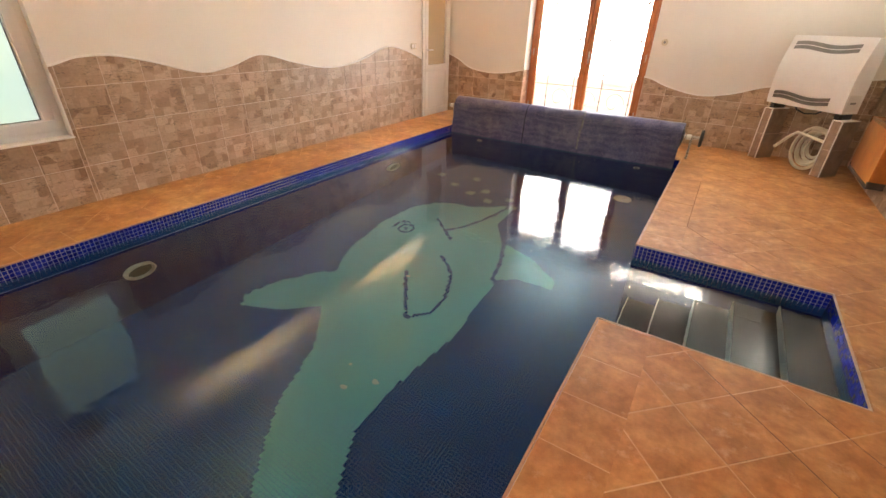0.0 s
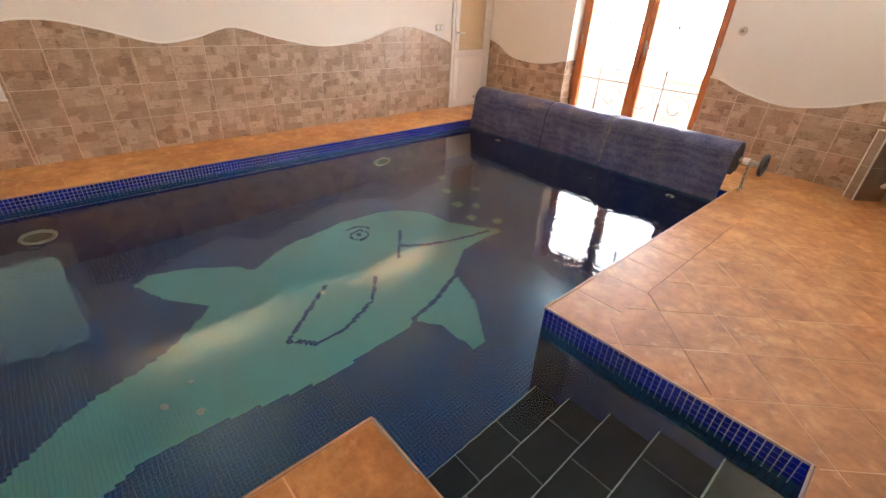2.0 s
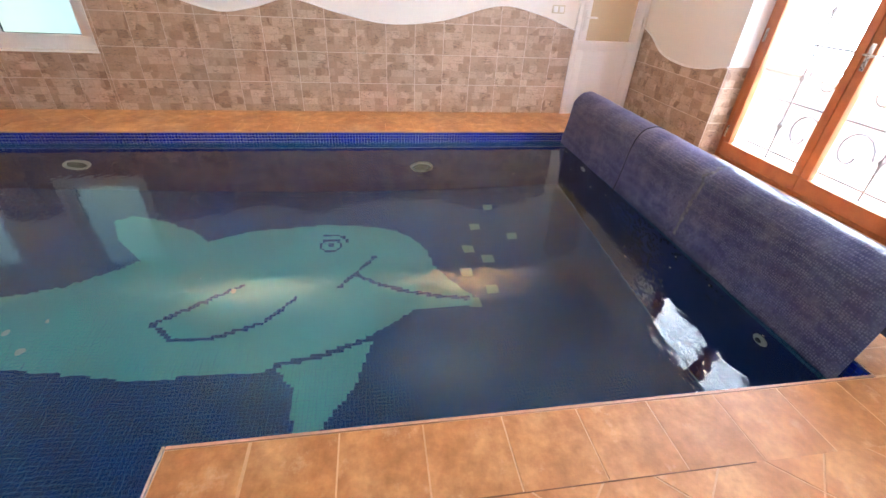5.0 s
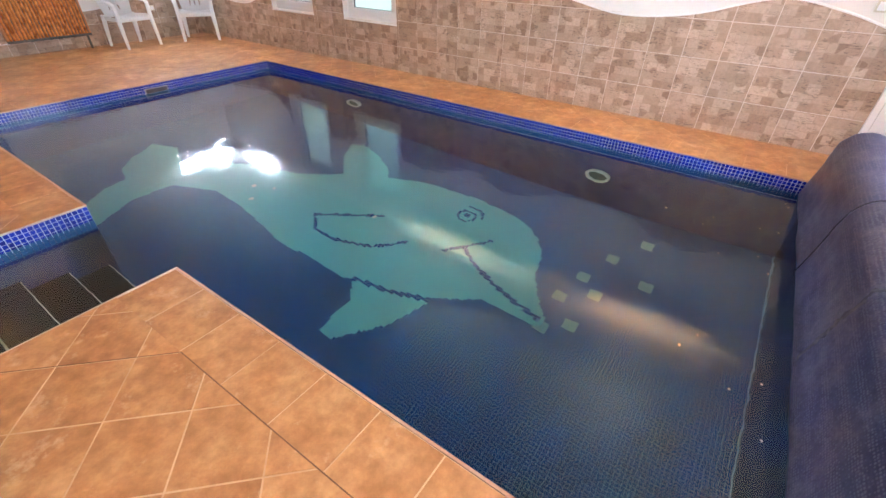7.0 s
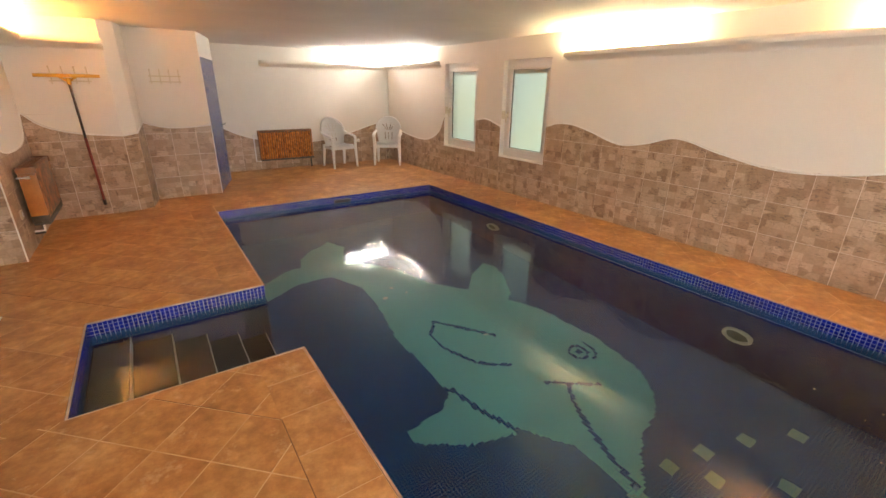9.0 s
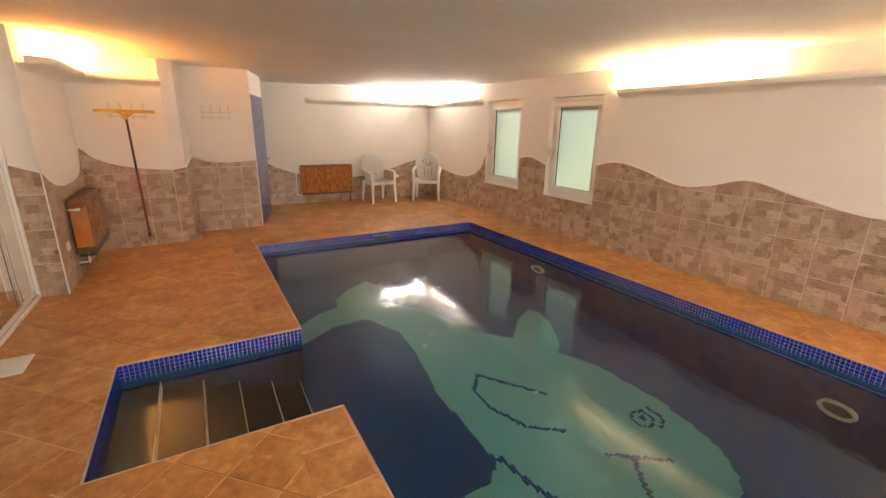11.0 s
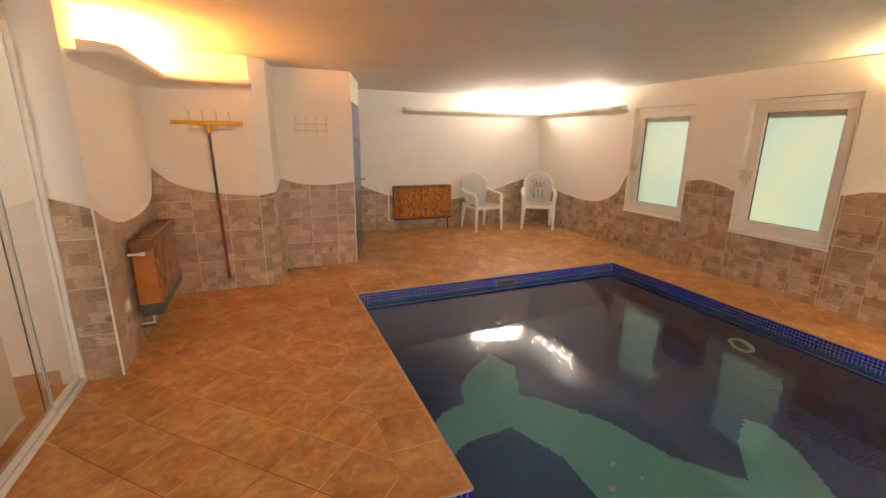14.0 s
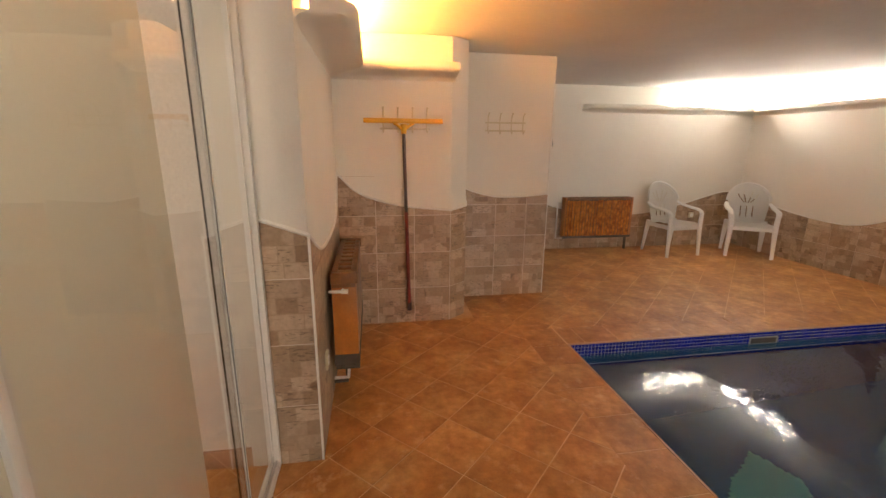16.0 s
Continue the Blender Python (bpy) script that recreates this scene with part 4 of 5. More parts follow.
batten(pose(WX + 0.075, 2.42, 1.941, 0, 0, 90), 1.42, LAMP_YELLOW, LAMP_POWER * 1.8, "yellowish batten lamp lying on the cove shelf", 0.018)
batten(pose(WX + 0.075, 5.20, 1.941, 0, 0, 90), 1.20, LAMP_PEACH, LAMP_POWER * 1.8, "orange-tinted batten lamp lying on the cove shelf", 0.018)
batten(pose(WX + 0.075, -2.28, 1.941, 0, 0, 90), 1.20, LAMP_WHITE, LAMP_POWER * 1.4, "white batten lamp lying on the cove shelf")
batten(pose(-3.46, SY + 0.075, 1.941), 1.08, LAMP_WHITE, LAMP_POWER * 1.3, "white batten lamp lying on the cove shelf")
batten(pose(-0.05, NY - 0.075, 1.941), 1.40, LAMP_WHITE, LAMP_POWER * 0.58, "white batten lamp lying on the cove shelf")
batten(pose(EX - 0.09, 5.70, 1.941, 0, 0, 90), 1.40, LAMP_WHITE, LAMP_POWER * 0.58, "white batten lamp lying on the cove shelf")
batten(pose(1.56 - 0.09, -0.40, 1.976, 0, 0, 90), 1.15, LAMP_WARM, LAMP_POWER * 2.0, "orange-tinted batten lamp lying on the cove shelf")

# ---- things by the double door: cover reel, heater, hose ----
def sheet_profile():
    cy, cz, r = 6.20, 0.262, 0.158
    arc = [(cy + r * math.cos(radians(a)), cz + r * math.sin(radians(a))) for a in range(-60, 171, 11)]
    down = [(6.032, 0.22), (6.026, 0.15), (6.016, 0.08), (6.004, 0.01), (5.992, -0.06), (5.985, -0.112)]
    return arc, down


def cover_panel(x0, x1, seed, ragged=0.010):
    arc, down = sheet_profile()
    bm = bmesh.new()
    nx = max(8, int((x1 - x0) / 0.035))
    rows = []
    for i in range(nx + 1):
        x = x0 + (x1 - x0) * i / nx
        side = 0.02 * noise.noise((seed, 2.0, 0.0)) if i in (0, nx) else 0.0
        row = []
        for k, (y, z) in enumerate(arc):
            w = 0.007 * noise.noise((x * 4, k * 0.35, seed))
            row.append(bm.verts.new((x + side, y - w, z + w)))
        for k, (y, z) in enumerate(down):
            w = 0.010 * noise.noise((x * 3.2, k * 0.4, seed + 7.0))
            tooth = ragged * noise.noise((x * 16, 1.0, seed)) if k == len(down) - 1 else 0.0
            row.append(bm.verts.new((x + side, y + w, z + tooth)))
        rows.append(row)
    for a, b in zip(rows, rows[1:]):
        for k in range(len(a) - 1):
            bm.faces.new((a[k], a[k + 1], b[k + 1], b[k]))
    bmesh.ops.solidify(bm, geom=bm.faces[:], thickness=0.006)
    return bm


def cover_reel():
    t = thing("pool_cover_reel", pose(-1.8, 6.2, 0), "faded blue bubble cover rolled on a steel reel over the pool", "pool cover")
    inv = pose(1.8, -6.2, 0)

    def put(name, bm, material, parent=t, label=""):
        if parent is t:
            bm.transform(inv)
        return part(name, bm, material, parent, label)
    put("axle", tube([(-3.60, 6.20, 0.262), (0.02, 6.20, 0.262)], 0.024, 12), STEEL)
    roll = bmesh.new()
    for k, r in enumerate((0.148, 0.128, 0.105, 0.08, 0.055)):
        sweep(roll, [(-3.40 - 0.004 * k, 6.20, 0.262), (-0.215 + 0.006 * k, 6.20, 0.262)], r, 28)
    put("roll", roll, surface("dark_foil_edge", (0.02, 0.022, 0.035), (0.05, 0.05, 0.08), 0.6, 20, 90, 0.3), label="dark rolled layers of foil")
    for x0, x1, seed in ((-3.43, -2.215, 1.3), (-2.245, -1.40, 4.1), (-1.45, -0.205, 8.7)):
        put("sheet", cover_panel(x0, x1, seed), COVER, label="faded blue bubble foil")
    arc, down = sheet_profile()
    # dark strip laid over the joint: paints the shade of a gap in the foil
    fold = [(-2.228 + 0.006 * noise.noise((k * 0.4, 1, 2.0)), y - 0.009, z + 0.006) for k, (y, z) in enumerate(arc[8:] + down)]
    put("fold", sweep(bmesh.new(), fold, 0.0055, 6, 0.6), surface("dark_gap_shade", (0.012, 0.012, 0.03), (0.03, 0.03, 0.06), 0.7, 20, 90, 0.2), label="dark strip laid on as the shade of the gap between two lengths of foil")
    tape = bmesh.new()
    prof = arc[8:] + down[:5]
    cols = []
    for k in range(3 * (len(prof) - 1) + 1):
        (ya, za), (yb, zb) = prof[k // 3], prof[min(k // 3 + 1, len(prof) - 1)]
        q = (k % 3) / 3
        c = -1.425 + 0.03 * noise.noise((k * 0.17, 0, 5.0))
        wl, wr = 0.008 + 0.032 * abs(noise.noise((k * 0.45, 3, 1))), 0.008 + 0.032 * abs(noise.noise((k * 0.4, 9, 4)))
        y, z = ya + (yb - ya) * q - 0.007, za + (zb - za) * q + 0.005
        cols.append([tape.verts.new((x, y + 0.004 * noise.noise((x * 60, k, 1.0)), z)) for x in (c - wl, c, c + wr)])
    for a, b in zip(cols, cols[1:]):
        tape.faces.new((a[0], a[1], b[1], b[0]))
        tape.faces.new((a[1], a[2], b[2], b[1]))
    bmesh.ops.solidify(tape, geom=tape.faces[:], thickness=0.004)
    put("worn_seam", tape, surface("worn_seam", (0.38, 0.37, 0.38), (0.11, 0.11, 0.18), 0.8, 26, 120, 0.5), label="frayed pale seam")
    for x in (-3.52, -0.105):
        bm = tube([(x, 6.21, 0.004), (x, 6.20, 0.262)], 0.014, 10)
        sweep(bm, [(x, 6.15, 0.008), (x, 6.27, 0.008)], 0.016, 8, 0.45)
        put("stand", bm, STEEL)
        put("collar", tube([(x - 0.055, 6.20, 0.262), (x - 0.005, 6.20, 0.262)], 0.032, 12), WHITE_PLASTIC)
    ring = [(0.0, 6.20 + 0.085 * math.cos(a), 0.262 + 0.085 * math.sin(a)) for a in [2 * math.pi * k / 24 for k in range(25)]]
    wheel = sweep(bmesh.new(), ring, 0.018, 8)
    for a in (0.4, 0.4 + 2.094, 0.4 + 4.189):
        sweep(wheel, [(0.0, 6.20, 0.262), (0.0, 6.20 + 0.08 * math.cos(a), 0.262 + 0.08 * math.sin(a))], 0.013, 6)
    sweep(wheel, [(-0.02, 6.20, 0.262), (0.022, 6.20, 0.262)], 0.03, 12)
    put("hand_wheel", wheel, BLACK, label="black hand wheel")
    return t


cover_reel()

HM = pose(0.555, 6.87, 0, 0, 0, -41.7)


STONE_BOX = surface("stone_slip", (0.36, 0.26, 0.19), (0.24, 0.165, 0.115), 0.4, 12, 60, 0.15)


def pedestal(x, label):
    t = thing("tiled_pedestal", HM @ pose(x, 0, 0), label, "pedestal", "pedestals under the heater")
    part("core", B((0.006, 0.104, 0.006, 0.26, 0.0, 0.60)), GROUT_WALL, t)
    for z0, z1 in ((0.0, 0.30), (0.304, 0.605)):
        part("tile", B((0.014, 0.096, 0.0, 0.006, z0, z1)), STONE_BOX, t)
        part("tile", B((0.104, 0.110, 0.014, 0.26, z0, z1)), STONE_BOX, t)
        part("tile", B((0.0, 0.006, 0.014, 0.26, z0, z1)), STONE_BOX, t)
    for a, b in ((0.0, 0.012), (0.098, 0.110)):
        part("edge_bead", B((a, b, -0.002, 0.010, 0.0, 0.606), bev=0.003), BEAD, t)
    part("cap", B((0.0, 0.11, -0.002, 0.262, 0.605, 0.613), bev=0.002), BEAD, t)
    return t


pedestal(0.0, "narrow brown-tiled pedestal with white edge beads against the end wall")
pedestal(0.80, "narrow brown-tiled pedestal with white edge beads near the corner")


def wall_heater():
    t = thing("air_heater", HM @ pose(-0.02, 0, 0.645), "white air heater with wavy grey grilles on two tiled pedestals", "heater")
    w, h = 0.87, 0.735
    body = bmesh.new()
    rows = []
    for k in range(13):
        z = 0.03 + h * k / 12
        s = k / 12
        y = 0.0 + 0.10 * max(0.0, s - 0.45) ** 1.4 * 2.2 + 0.02 * max(0, 0.12 - s) * 6
        rows.append([body.verts.new((w * i / 16 + 0.0, y - 0.018 * math.sin(math.pi * i / 16), z)) for i in range(17)])
    back = [[body.verts.new((x, 0.245, z)) for x in (0.0, w)] for z in (0.03, 0.03 + h)]
    for a, b in zip(rows, rows[1:]):
        for i in range(16):
            body.faces.new((a[i], a[i + 1], b[i + 1], b[i]))
    body.faces.new([r[0] for r in rows] + [back[1][0], back[0][0]])
    body.faces.new([r[-1] for r in rows][::-1] + [back[0][1], back[1][1]])
    body.faces.new(rows[0][::-1] + [back[0][0], back[0][1]])
    body.faces.new(rows[-1] + [back[1][1], back[1][0]])
    body.faces.new((back[0][0], back[1][0], back[1][1], back[0][1]))
    part("body", body, WHITE_PLASTIC, t)

    def front(z):
        s = (z - 0.03) / h
        return 0.10 * max(0.0, s - 0.45) ** 1.4 * 2.2
    for name, zc, x0, x1 in (("outlet", 0.655, 0.07, 0.76), ("intake", 0.125, 0.07, 0.72)):
        for dz in (-0.022, 0.022):
            bm = bmesh.new()
            lo, hi = [], []
            for i in range(25):
                x = x0 + (x1 - x0) * i / 24
                wv = 0.016 * math.sin((x - x0) / (x1 - x0) * 2 * math.pi + 0.5)
                for lst, q in ((lo, -0.018), (hi, 0.018)):
                    z = zc + dz + wv + q
                    lst.append(bm.verts.new((x, front(z) - 0.018 * math.sin(math.pi * x / w) - 0.003, z)))
            for i in range(24):
                bm.faces.new((lo[i], lo[i + 1], hi[i + 1], hi[i]))
            bmesh.ops.solidify(bm, geom=bm.faces[:], thickness=0.004)
            part(name + "_grille", bm, GREY_PLASTIC, t, "wavy grey grille")
    part("side_panel", B((w - 0.001, w + 0.003, 0.03, 0.20, 0.06, 0.22), bev=0.001), WHITE_METAL, t)
    part("control_label", B((w + 0.003, w + 0.005, 0.07, 0.15, 0.13, 0.15)), GREY_PLASTIC, t)
    for x in (0.05, 0.80):
        part("foot", B((x, x + 0.05, 0.03, 0.22, -0.032, 0.032), bev=0.003), BLACK, t)
    part("cable", tube([(0.3, 0.10, 0.03), (0.36, 0.07, -0.01), (0.45, 0.08, -0.035), (0.56, 0.10, -0.02), (0.62, 0.13, 0.03)], 0.009, 6), BLACK, t)
    return t


wall_heater()


def hose_coil():
    t = thing("hose", HM @ pose(0.60, 0.12, 0.0), "coiled cream pool hose leaning between the pedestals", "hose")
    pts = [(-0.30, -0.13, 0.20), (-0.26, -0.12, 0.25), (-0.20, -0.11, 0.33), (-0.12, -0.10, 0.41)]
    for k in range(8, 169):
        a = 2.0 - 2 * math.pi * k / 32
        turn = k / 32
        r = 0.215 - 0.016 * turn + 0.010 * math.sin(turn * 2.4)
        x, z = r * 0.86 * math.cos(a) + 0.012 * math.sin(turn * 4.0), r * 1.1 * math.sin(a)
        pts.append((0.05 + x + 0.10 * z, -0.10 + 0.034 * turn + 0.03 * (0.3 + z), 0.262 + z + 0.006 * turn))
    part("coil", sweep(bmesh.new(), pts, 0.018, 8), HOSE, t)
    return t


hose_coil()


# ---- radiators with wooden covers ----
def radiator(m, w, h, lift, label, front, depth=0.13, pipe_x=None, legs=(), valve=True):
    t = thing("radiator_cover", m, label, "radiator", "radiators with wooden covers")
    z0, z1 = lift, lift + h
    part("core", B((0.03, w - 0.03, -depth + 0.03, -0.03, z0 + 0.03, z1 - 0.04), bev=0.01), DARK_IRON, t, "dark radiator body")
    for x in (0.0, w - 0.022):
        part("end_panel", B((x, x + 0.022, -depth, -0.012, z0, z1), bev=0.003), PANEL_WOOD, t)
        if front != "reed":
            part("end_trim", B((x - 0.006, x + 0.028, -depth - 0.008, -0.006, z1 - 0.055, z1 + 0.004), bev=0.003), PANEL_DARK, t, "darker wooden trim")
            part("end_foot", B((x - 0.003, x + 0.025, -depth - 0.003, -0.010, z0 - 0.02, z0 + 0.045), bev=0.003), DARK_IRON, t, "dark worn foot")
    part("top_rail", B((0.022, w - 0.022, -depth, -depth + 0.03, z1 - 0.03, z1), bev=0.003), PANEL_DARK, t)
    part("top_rail", B((0.022, w - 0.022, -0.042, -0.012, z1 - 0.03, z1), bev=0.003), PANEL_DARK, t)
    n = int((w - 0.06) / 0.085)
    for k in range(n):
        x = 0.03 + (w - 0.06) * (k + 0.15) / n
        part("top_slat", B((x, x + 0.05, -depth + 0.028, -0.040, z1 - 0.022, z1 - 0.004), bev=0.003), PANEL_DARK, t)
    part("bottom_rail", B((-0.004, w + 0.004, -depth - 0.004, -depth + 0.022, z0 - 0.022, z0 + 0.012), bev=0.003), DARK_IRON, t)
    if front == "reed":
        # added dark backing: its colour gives the shade in the gaps between reeds
        back = part("panel", B((0.022, w - 0.022, -depth + 0.010, -depth + 0.02, z0 + 0.012, z1 - 0.03)), DARK_IRON, t)
        step = 0.042
        for k in range(int((w - 0.05) / step)):
            x = 0.025 + step * (k + 0.5)
            zt = z1 - 0.03 - random.uniform(0.0, 0.012)
            pts = [(x + random.uniform(-0.002, 0.002), -depth + 0.008 + random.uniform(-0.003, 0.002), z0 + 0.012 + (zt - z0 - 0.012) * q / 4) for q in range(5)]
            part("reed", sweep(bmesh.new(), pts, [0.0185 + random.uniform(-0.003, 0.0015) for _ in pts], 8), REED, back)
    else:
        part("panel", B((0.022, w - 0.022, -depth, -depth + 0.016, z0 + 0.012, z1 - 0.03), bev=0.003), WORN_WOOD if front == "dark" else PANEL_WOOD, t, "stained front panel")
    if valve:
        bm = tube([(-0.03, -0.0, z1 - 0.09), (-0.03, -depth * 0.5, z1 - 0.09), (0.0, -depth * 0.5, z1 - 0.09)], 0.009)
        sweep(bm, [(-0.03, -depth * 0.45, z1 - 0.09), (-0.03, -depth * 0.7, z1 - 0.09)], [0.012, 0.014])
        part("valve", bm, WHITE_PLASTIC, t, "white radiator valve")
        part("return_pipe", tube([(0.02, 0.0, z0 - 0.11), (0.02, -depth * 0.55, z0 - 0.11), (0.02, -depth * 0.6, z0 - 0.02)], 0.010), WHITE_PLASTIC, t)
    if front == "dark":
        part("base_plate", B((0.004, w - 0.004, -depth - 0.002, -0.016, z0 - 0.050, z0 - 0.024), bev=0.004), DARK_IRON, t, "dark worn base plate")
        part("end_batten", B((-0.010, 0.006, -depth + 0.004, -0.016, z1 - 0.075, z1 - 0.055), bev=0.002), PANEL_DARK, t, "dark wooden batten")
        part("drain_pipe", tube([(0.06, -depth * 0.5, z0 - 0.05), (0.05, -depth * 0.5, z0 - 0.10), (0.02, -depth * 0.5, z0 - 0.13), (0.02, 0.0, z0 - 0.13)], 0.012), DARK_IRON, t, "dark pipe")
    if pipe_x is not None:
        part("riser_pipe", tube([(pipe_x + 0.05, -depth * 0.4, z1 - 0.07), (pipe_x, -depth * 0.4, z1 - 0.075), (pipe_x, -depth * 0.4, z0 - 0.03), (pipe_x + 0.10, -depth * 0.4, z0 - 0.03)], 0.010), WHITE_PLASTIC, t, "white pipe")
    for x in legs:
        part("bracket", B((x, x + 0.022, -depth + 0.02, -depth + 0.05, 0.0, z0 - 0.02)), DARK_IRON, t)
    return t


radiator(pose(-1.34, SY - 0.006 + 0.012, 0, 0, 0, 180), 1.02, 0.55, 0.20, "low radiator behind a varnished bamboo reed cover under the cove shelf", "reed", pipe_x=-0.08, legs=(0.96,), valve=False)
radiator(pose(1.535, 0.08, 0, 0, 0, -90), 0.86, 0.52, 0.27, "radiator boxed in worn orange-brown wood on the tiled pier", "dark", depth=0.145)
radiator(pose(1.592, 6.32, 0, 0, 0, -90), 0.85, 0.52, 0.17, "radiator boxed in orange varnished wood in the corner", "wood", depth=0.14, valve=False)


# ---- plastic garden chairs ----
def garden_chair(m, label):
    t = thing("garden_chair", m, label, "chair", "white plastic chairs")
    # seat
    bm = bmesh.new()
    rows = []
    for j in range(13):
        v = j / 12
        half = 0.235 - 0.035 * (1 - v)
        rows.append([bm.verts.new((half * (2 * i / 14 - 1), -0.23 + 0.46 * v, 0.405 + 0.03 * (2 * i / 14 - 1) ** 2 + 0.02 * v - (0.03 * max(0, v - 0.85) / 0.15 if v > 0.85 else 0))) for i in range(15)])
    for j in range(12):
        for i in range(14):
            bm.faces.new((rows[j][i], rows[j][i + 1], rows[j + 1][i + 1], rows[j + 1][i]))
    bmesh.ops.solidify(bm, geom=bm.faces[:], thickness=0.008)
    part("seat", bm, WHITE_PLASTIC, t)
    # backrest: a curved shell with fanned slots
    bm = bmesh.new()
    NU, NV = 72, 48
    grid = []
    for j in range(NV + 1):
        v = j / NV
        z = 0.40 + 0.555 * v
        half = 0.205 + 0.055 * math.sin(min(1, v * 1.15) * math.pi * 0.5)
        if v > 0.55:
            half *= math.sqrt(max(0.0, 1 - ((v - 0.55) / 0.452) ** 2.4))
        row = []
        for i in range(NU + 1):
            u = 2 * i / NU - 1
            row.append(bm.verts.new((half * u, -0.215 - 0.115 * v - 0.02 * v * v + 0.075 * (u * half / 0.26) ** 2, z)))
        grid.append(row)

    def slotted(u, v):
        x = u * (0.205 + 0.055 * min(1, v * 1.15))
        if 0.16 < v < 0.44:
            return any(abs(x - c) < 0.0065 for c in (-0.07, 0.0, 0.07))
        if 0.52 < v < 0.80:
            s = (v - 0.52) / 0.28
            return any(abs(x - (c0 + (c1 - c0) * s)) < 0.0065 and s < lim for c0, c1, lim in ((-0.035, -0.155, 0.85), (-0.012, -0.062, 1.0), (0.012, 0.062, 1.0), (0.035, 0.155, 0.85)))
        return False
    for j in range(NV):
        for i in range(NU):
            if not slotted((i + 0.5) / NU * 2 - 1, (j + 0.5) / NV):
                bm.faces.new((grid[j][i], grid[j][i + 1], grid[j + 1][i + 1], grid[j + 1][i]))
    bmesh.ops.solidify(bm, geom=bm.faces[:], thickness=0.008)
    backrest = part("backrest", bm, WHITE_PLASTIC, t)
    rim = []
    for k in range(33):
        a = math.pi * k / 32
        v = 0.58 + 0.42 * math.sin(a)
        u = math.cos(a)
        rim.append((0.258 * u, -0.215 - 0.115 * v - 0.02 * v * v + 0.075 * u * u, 0.40 + 0.555 * v))
    part("back_rim", sweep(bmesh.new(), rim, 0.016, 8), WHITE_PLASTIC, backrest)
    for s in (-1, 1):
        arm = [(s * 0.258, -0.215, 0.69), (s * 0.272, -0.13, 0.655), (s * 0.278, 0.0, 0.635), (s * 0.275, 0.12, 0.625), (s * 0.268, 0.185, 0.61), (s * 0.262, 0.215, 0.57)]
        part("armrest", sweep(bmesh.new(), arm, [0.024, 0.032, 0.037, 0.037, 0.034, 0.030], 10, 0.5), WHITE_PLASTIC, t)
        part("front_leg", sweep(bmesh.new(), [(s * 0.262, 0.212, 0.585), (s * 0.252, 0.215, 0.42), (s * 0.265, 0.24, 0.0)], [0.030, 0.034, 0.022], 8, 0.75), WHITE_PLASTIC, t)
        part("back_leg", sweep(bmesh.new(), [(s * 0.225, -0.20, 0.44), (s * 0.232, -0.225, 0.25), (s * 0.24, -0.25, 0.0)], [0.038, 0.032, 0.021], 8, 0.75), WHITE_PLASTIC, t)
        part("apron", B((s * 0.222 - 0.005, s * 0.222 + 0.005, -0.20, 0.21, 0.365, 0.42)), WHITE_PLASTIC, t)
    part("apron", B((-0.225, 0.225, 0.212, 0.222, 0.365, 0.415)), WHITE_PLASTIC, t)
    return t


garden_chair(pose(-2.82, -2.93, 0, 0, 0, 8), "white plastic garden armchair beside the bamboo radiator cover")
garden_chair(pose(-3.83, -2.72, 0, 0, 0, -32), "white plastic garden armchair turned out of the corner")


# ---- things on the pier wall ----
def hook_rack(m, label):
    t = thing("hook_rack", m, label, "coat rack", "white hook racks")
    part("bar", B((-0.19, 0.19, -0.014, -0.004, 0.02, 0.034), (-0.19, 0.19, -0.014, -0.004, -0.05, -0.036), bev=0.002), CREAM_PLASTIC, t)
    for k in range(4):
        x = -0.165 + 0.11 * k
        pts = [(x, -0.009, -0.05), (x, -0.009, 0.05), (x, -0.02, 0.085), (x, -0.045, 0.105)]
        bm = sweep(bmesh.new(), pts, 0.005, 6)
        sweep(bm, [(x, -0.012, -0.04), (x, -0.03, -0.07), (x, -0.05, -0.055)], 0.0045, 6)
        sweep(bm, [(x, -0.045, 0.10), (x, -0.047, 0.112)], 0.008, 6)
        part("hook", bm, CREAM_PLASTIC, t)
    return t


hook_rack(pose(1.03, -1.04, 1.62, 0, 0, 180), "white metal rack of four hooks holding a squeegee")
hook_rack(pose(0.075, -1.58, 1.63, 0, 0, 180), "empty white metal rack of four hooks")


def squeegee():
    t = thing("squeegee", pose(1.045, -0.985, 0.0), "squeegee with yellow head and red handle hung upside down", "squeegee")
    part("head", B((-0.295, 0.295, -0.014, 0.014, 1.615, 1.638), (-0.295, 0.295, -0.006, 0.006, 1.636, 1.650), bev=0.004), YELLOW, t)
    bm = bmesh.new()
    sweep(bm, [(0, 0.0, 1.54), (0, 0, 1.61)], [0.020, 0.024], 10)
    for s in (-1, 1):
        sweep(bm, [(0, 0, 1.565), (s * 0.045, 0, 1.60), (s * 0.075, 0, 1.618)], 0.011, 8)
    part("socket", bm, YELLOW, t)
    part("upper_handle", tube([(0, 0, 1.56), (-0.012, 0.006, 0.93)], 0.0125, 10), DARK_TUBE, t, "dark upper tube")
    part("lower_handle", tube([(-0.012, 0.006, 0.95), (-0.03, 0.014, 0.17)], 0.0145, 10), RED_TUBE, t, "red lower tube")
    part("end_cap", tube([(-0.03, 0.014, 0.20), (-0.031, 0.0145, 0.135)], 0.017, 10), DARK_TUBE, t)
    return t


squeegee()


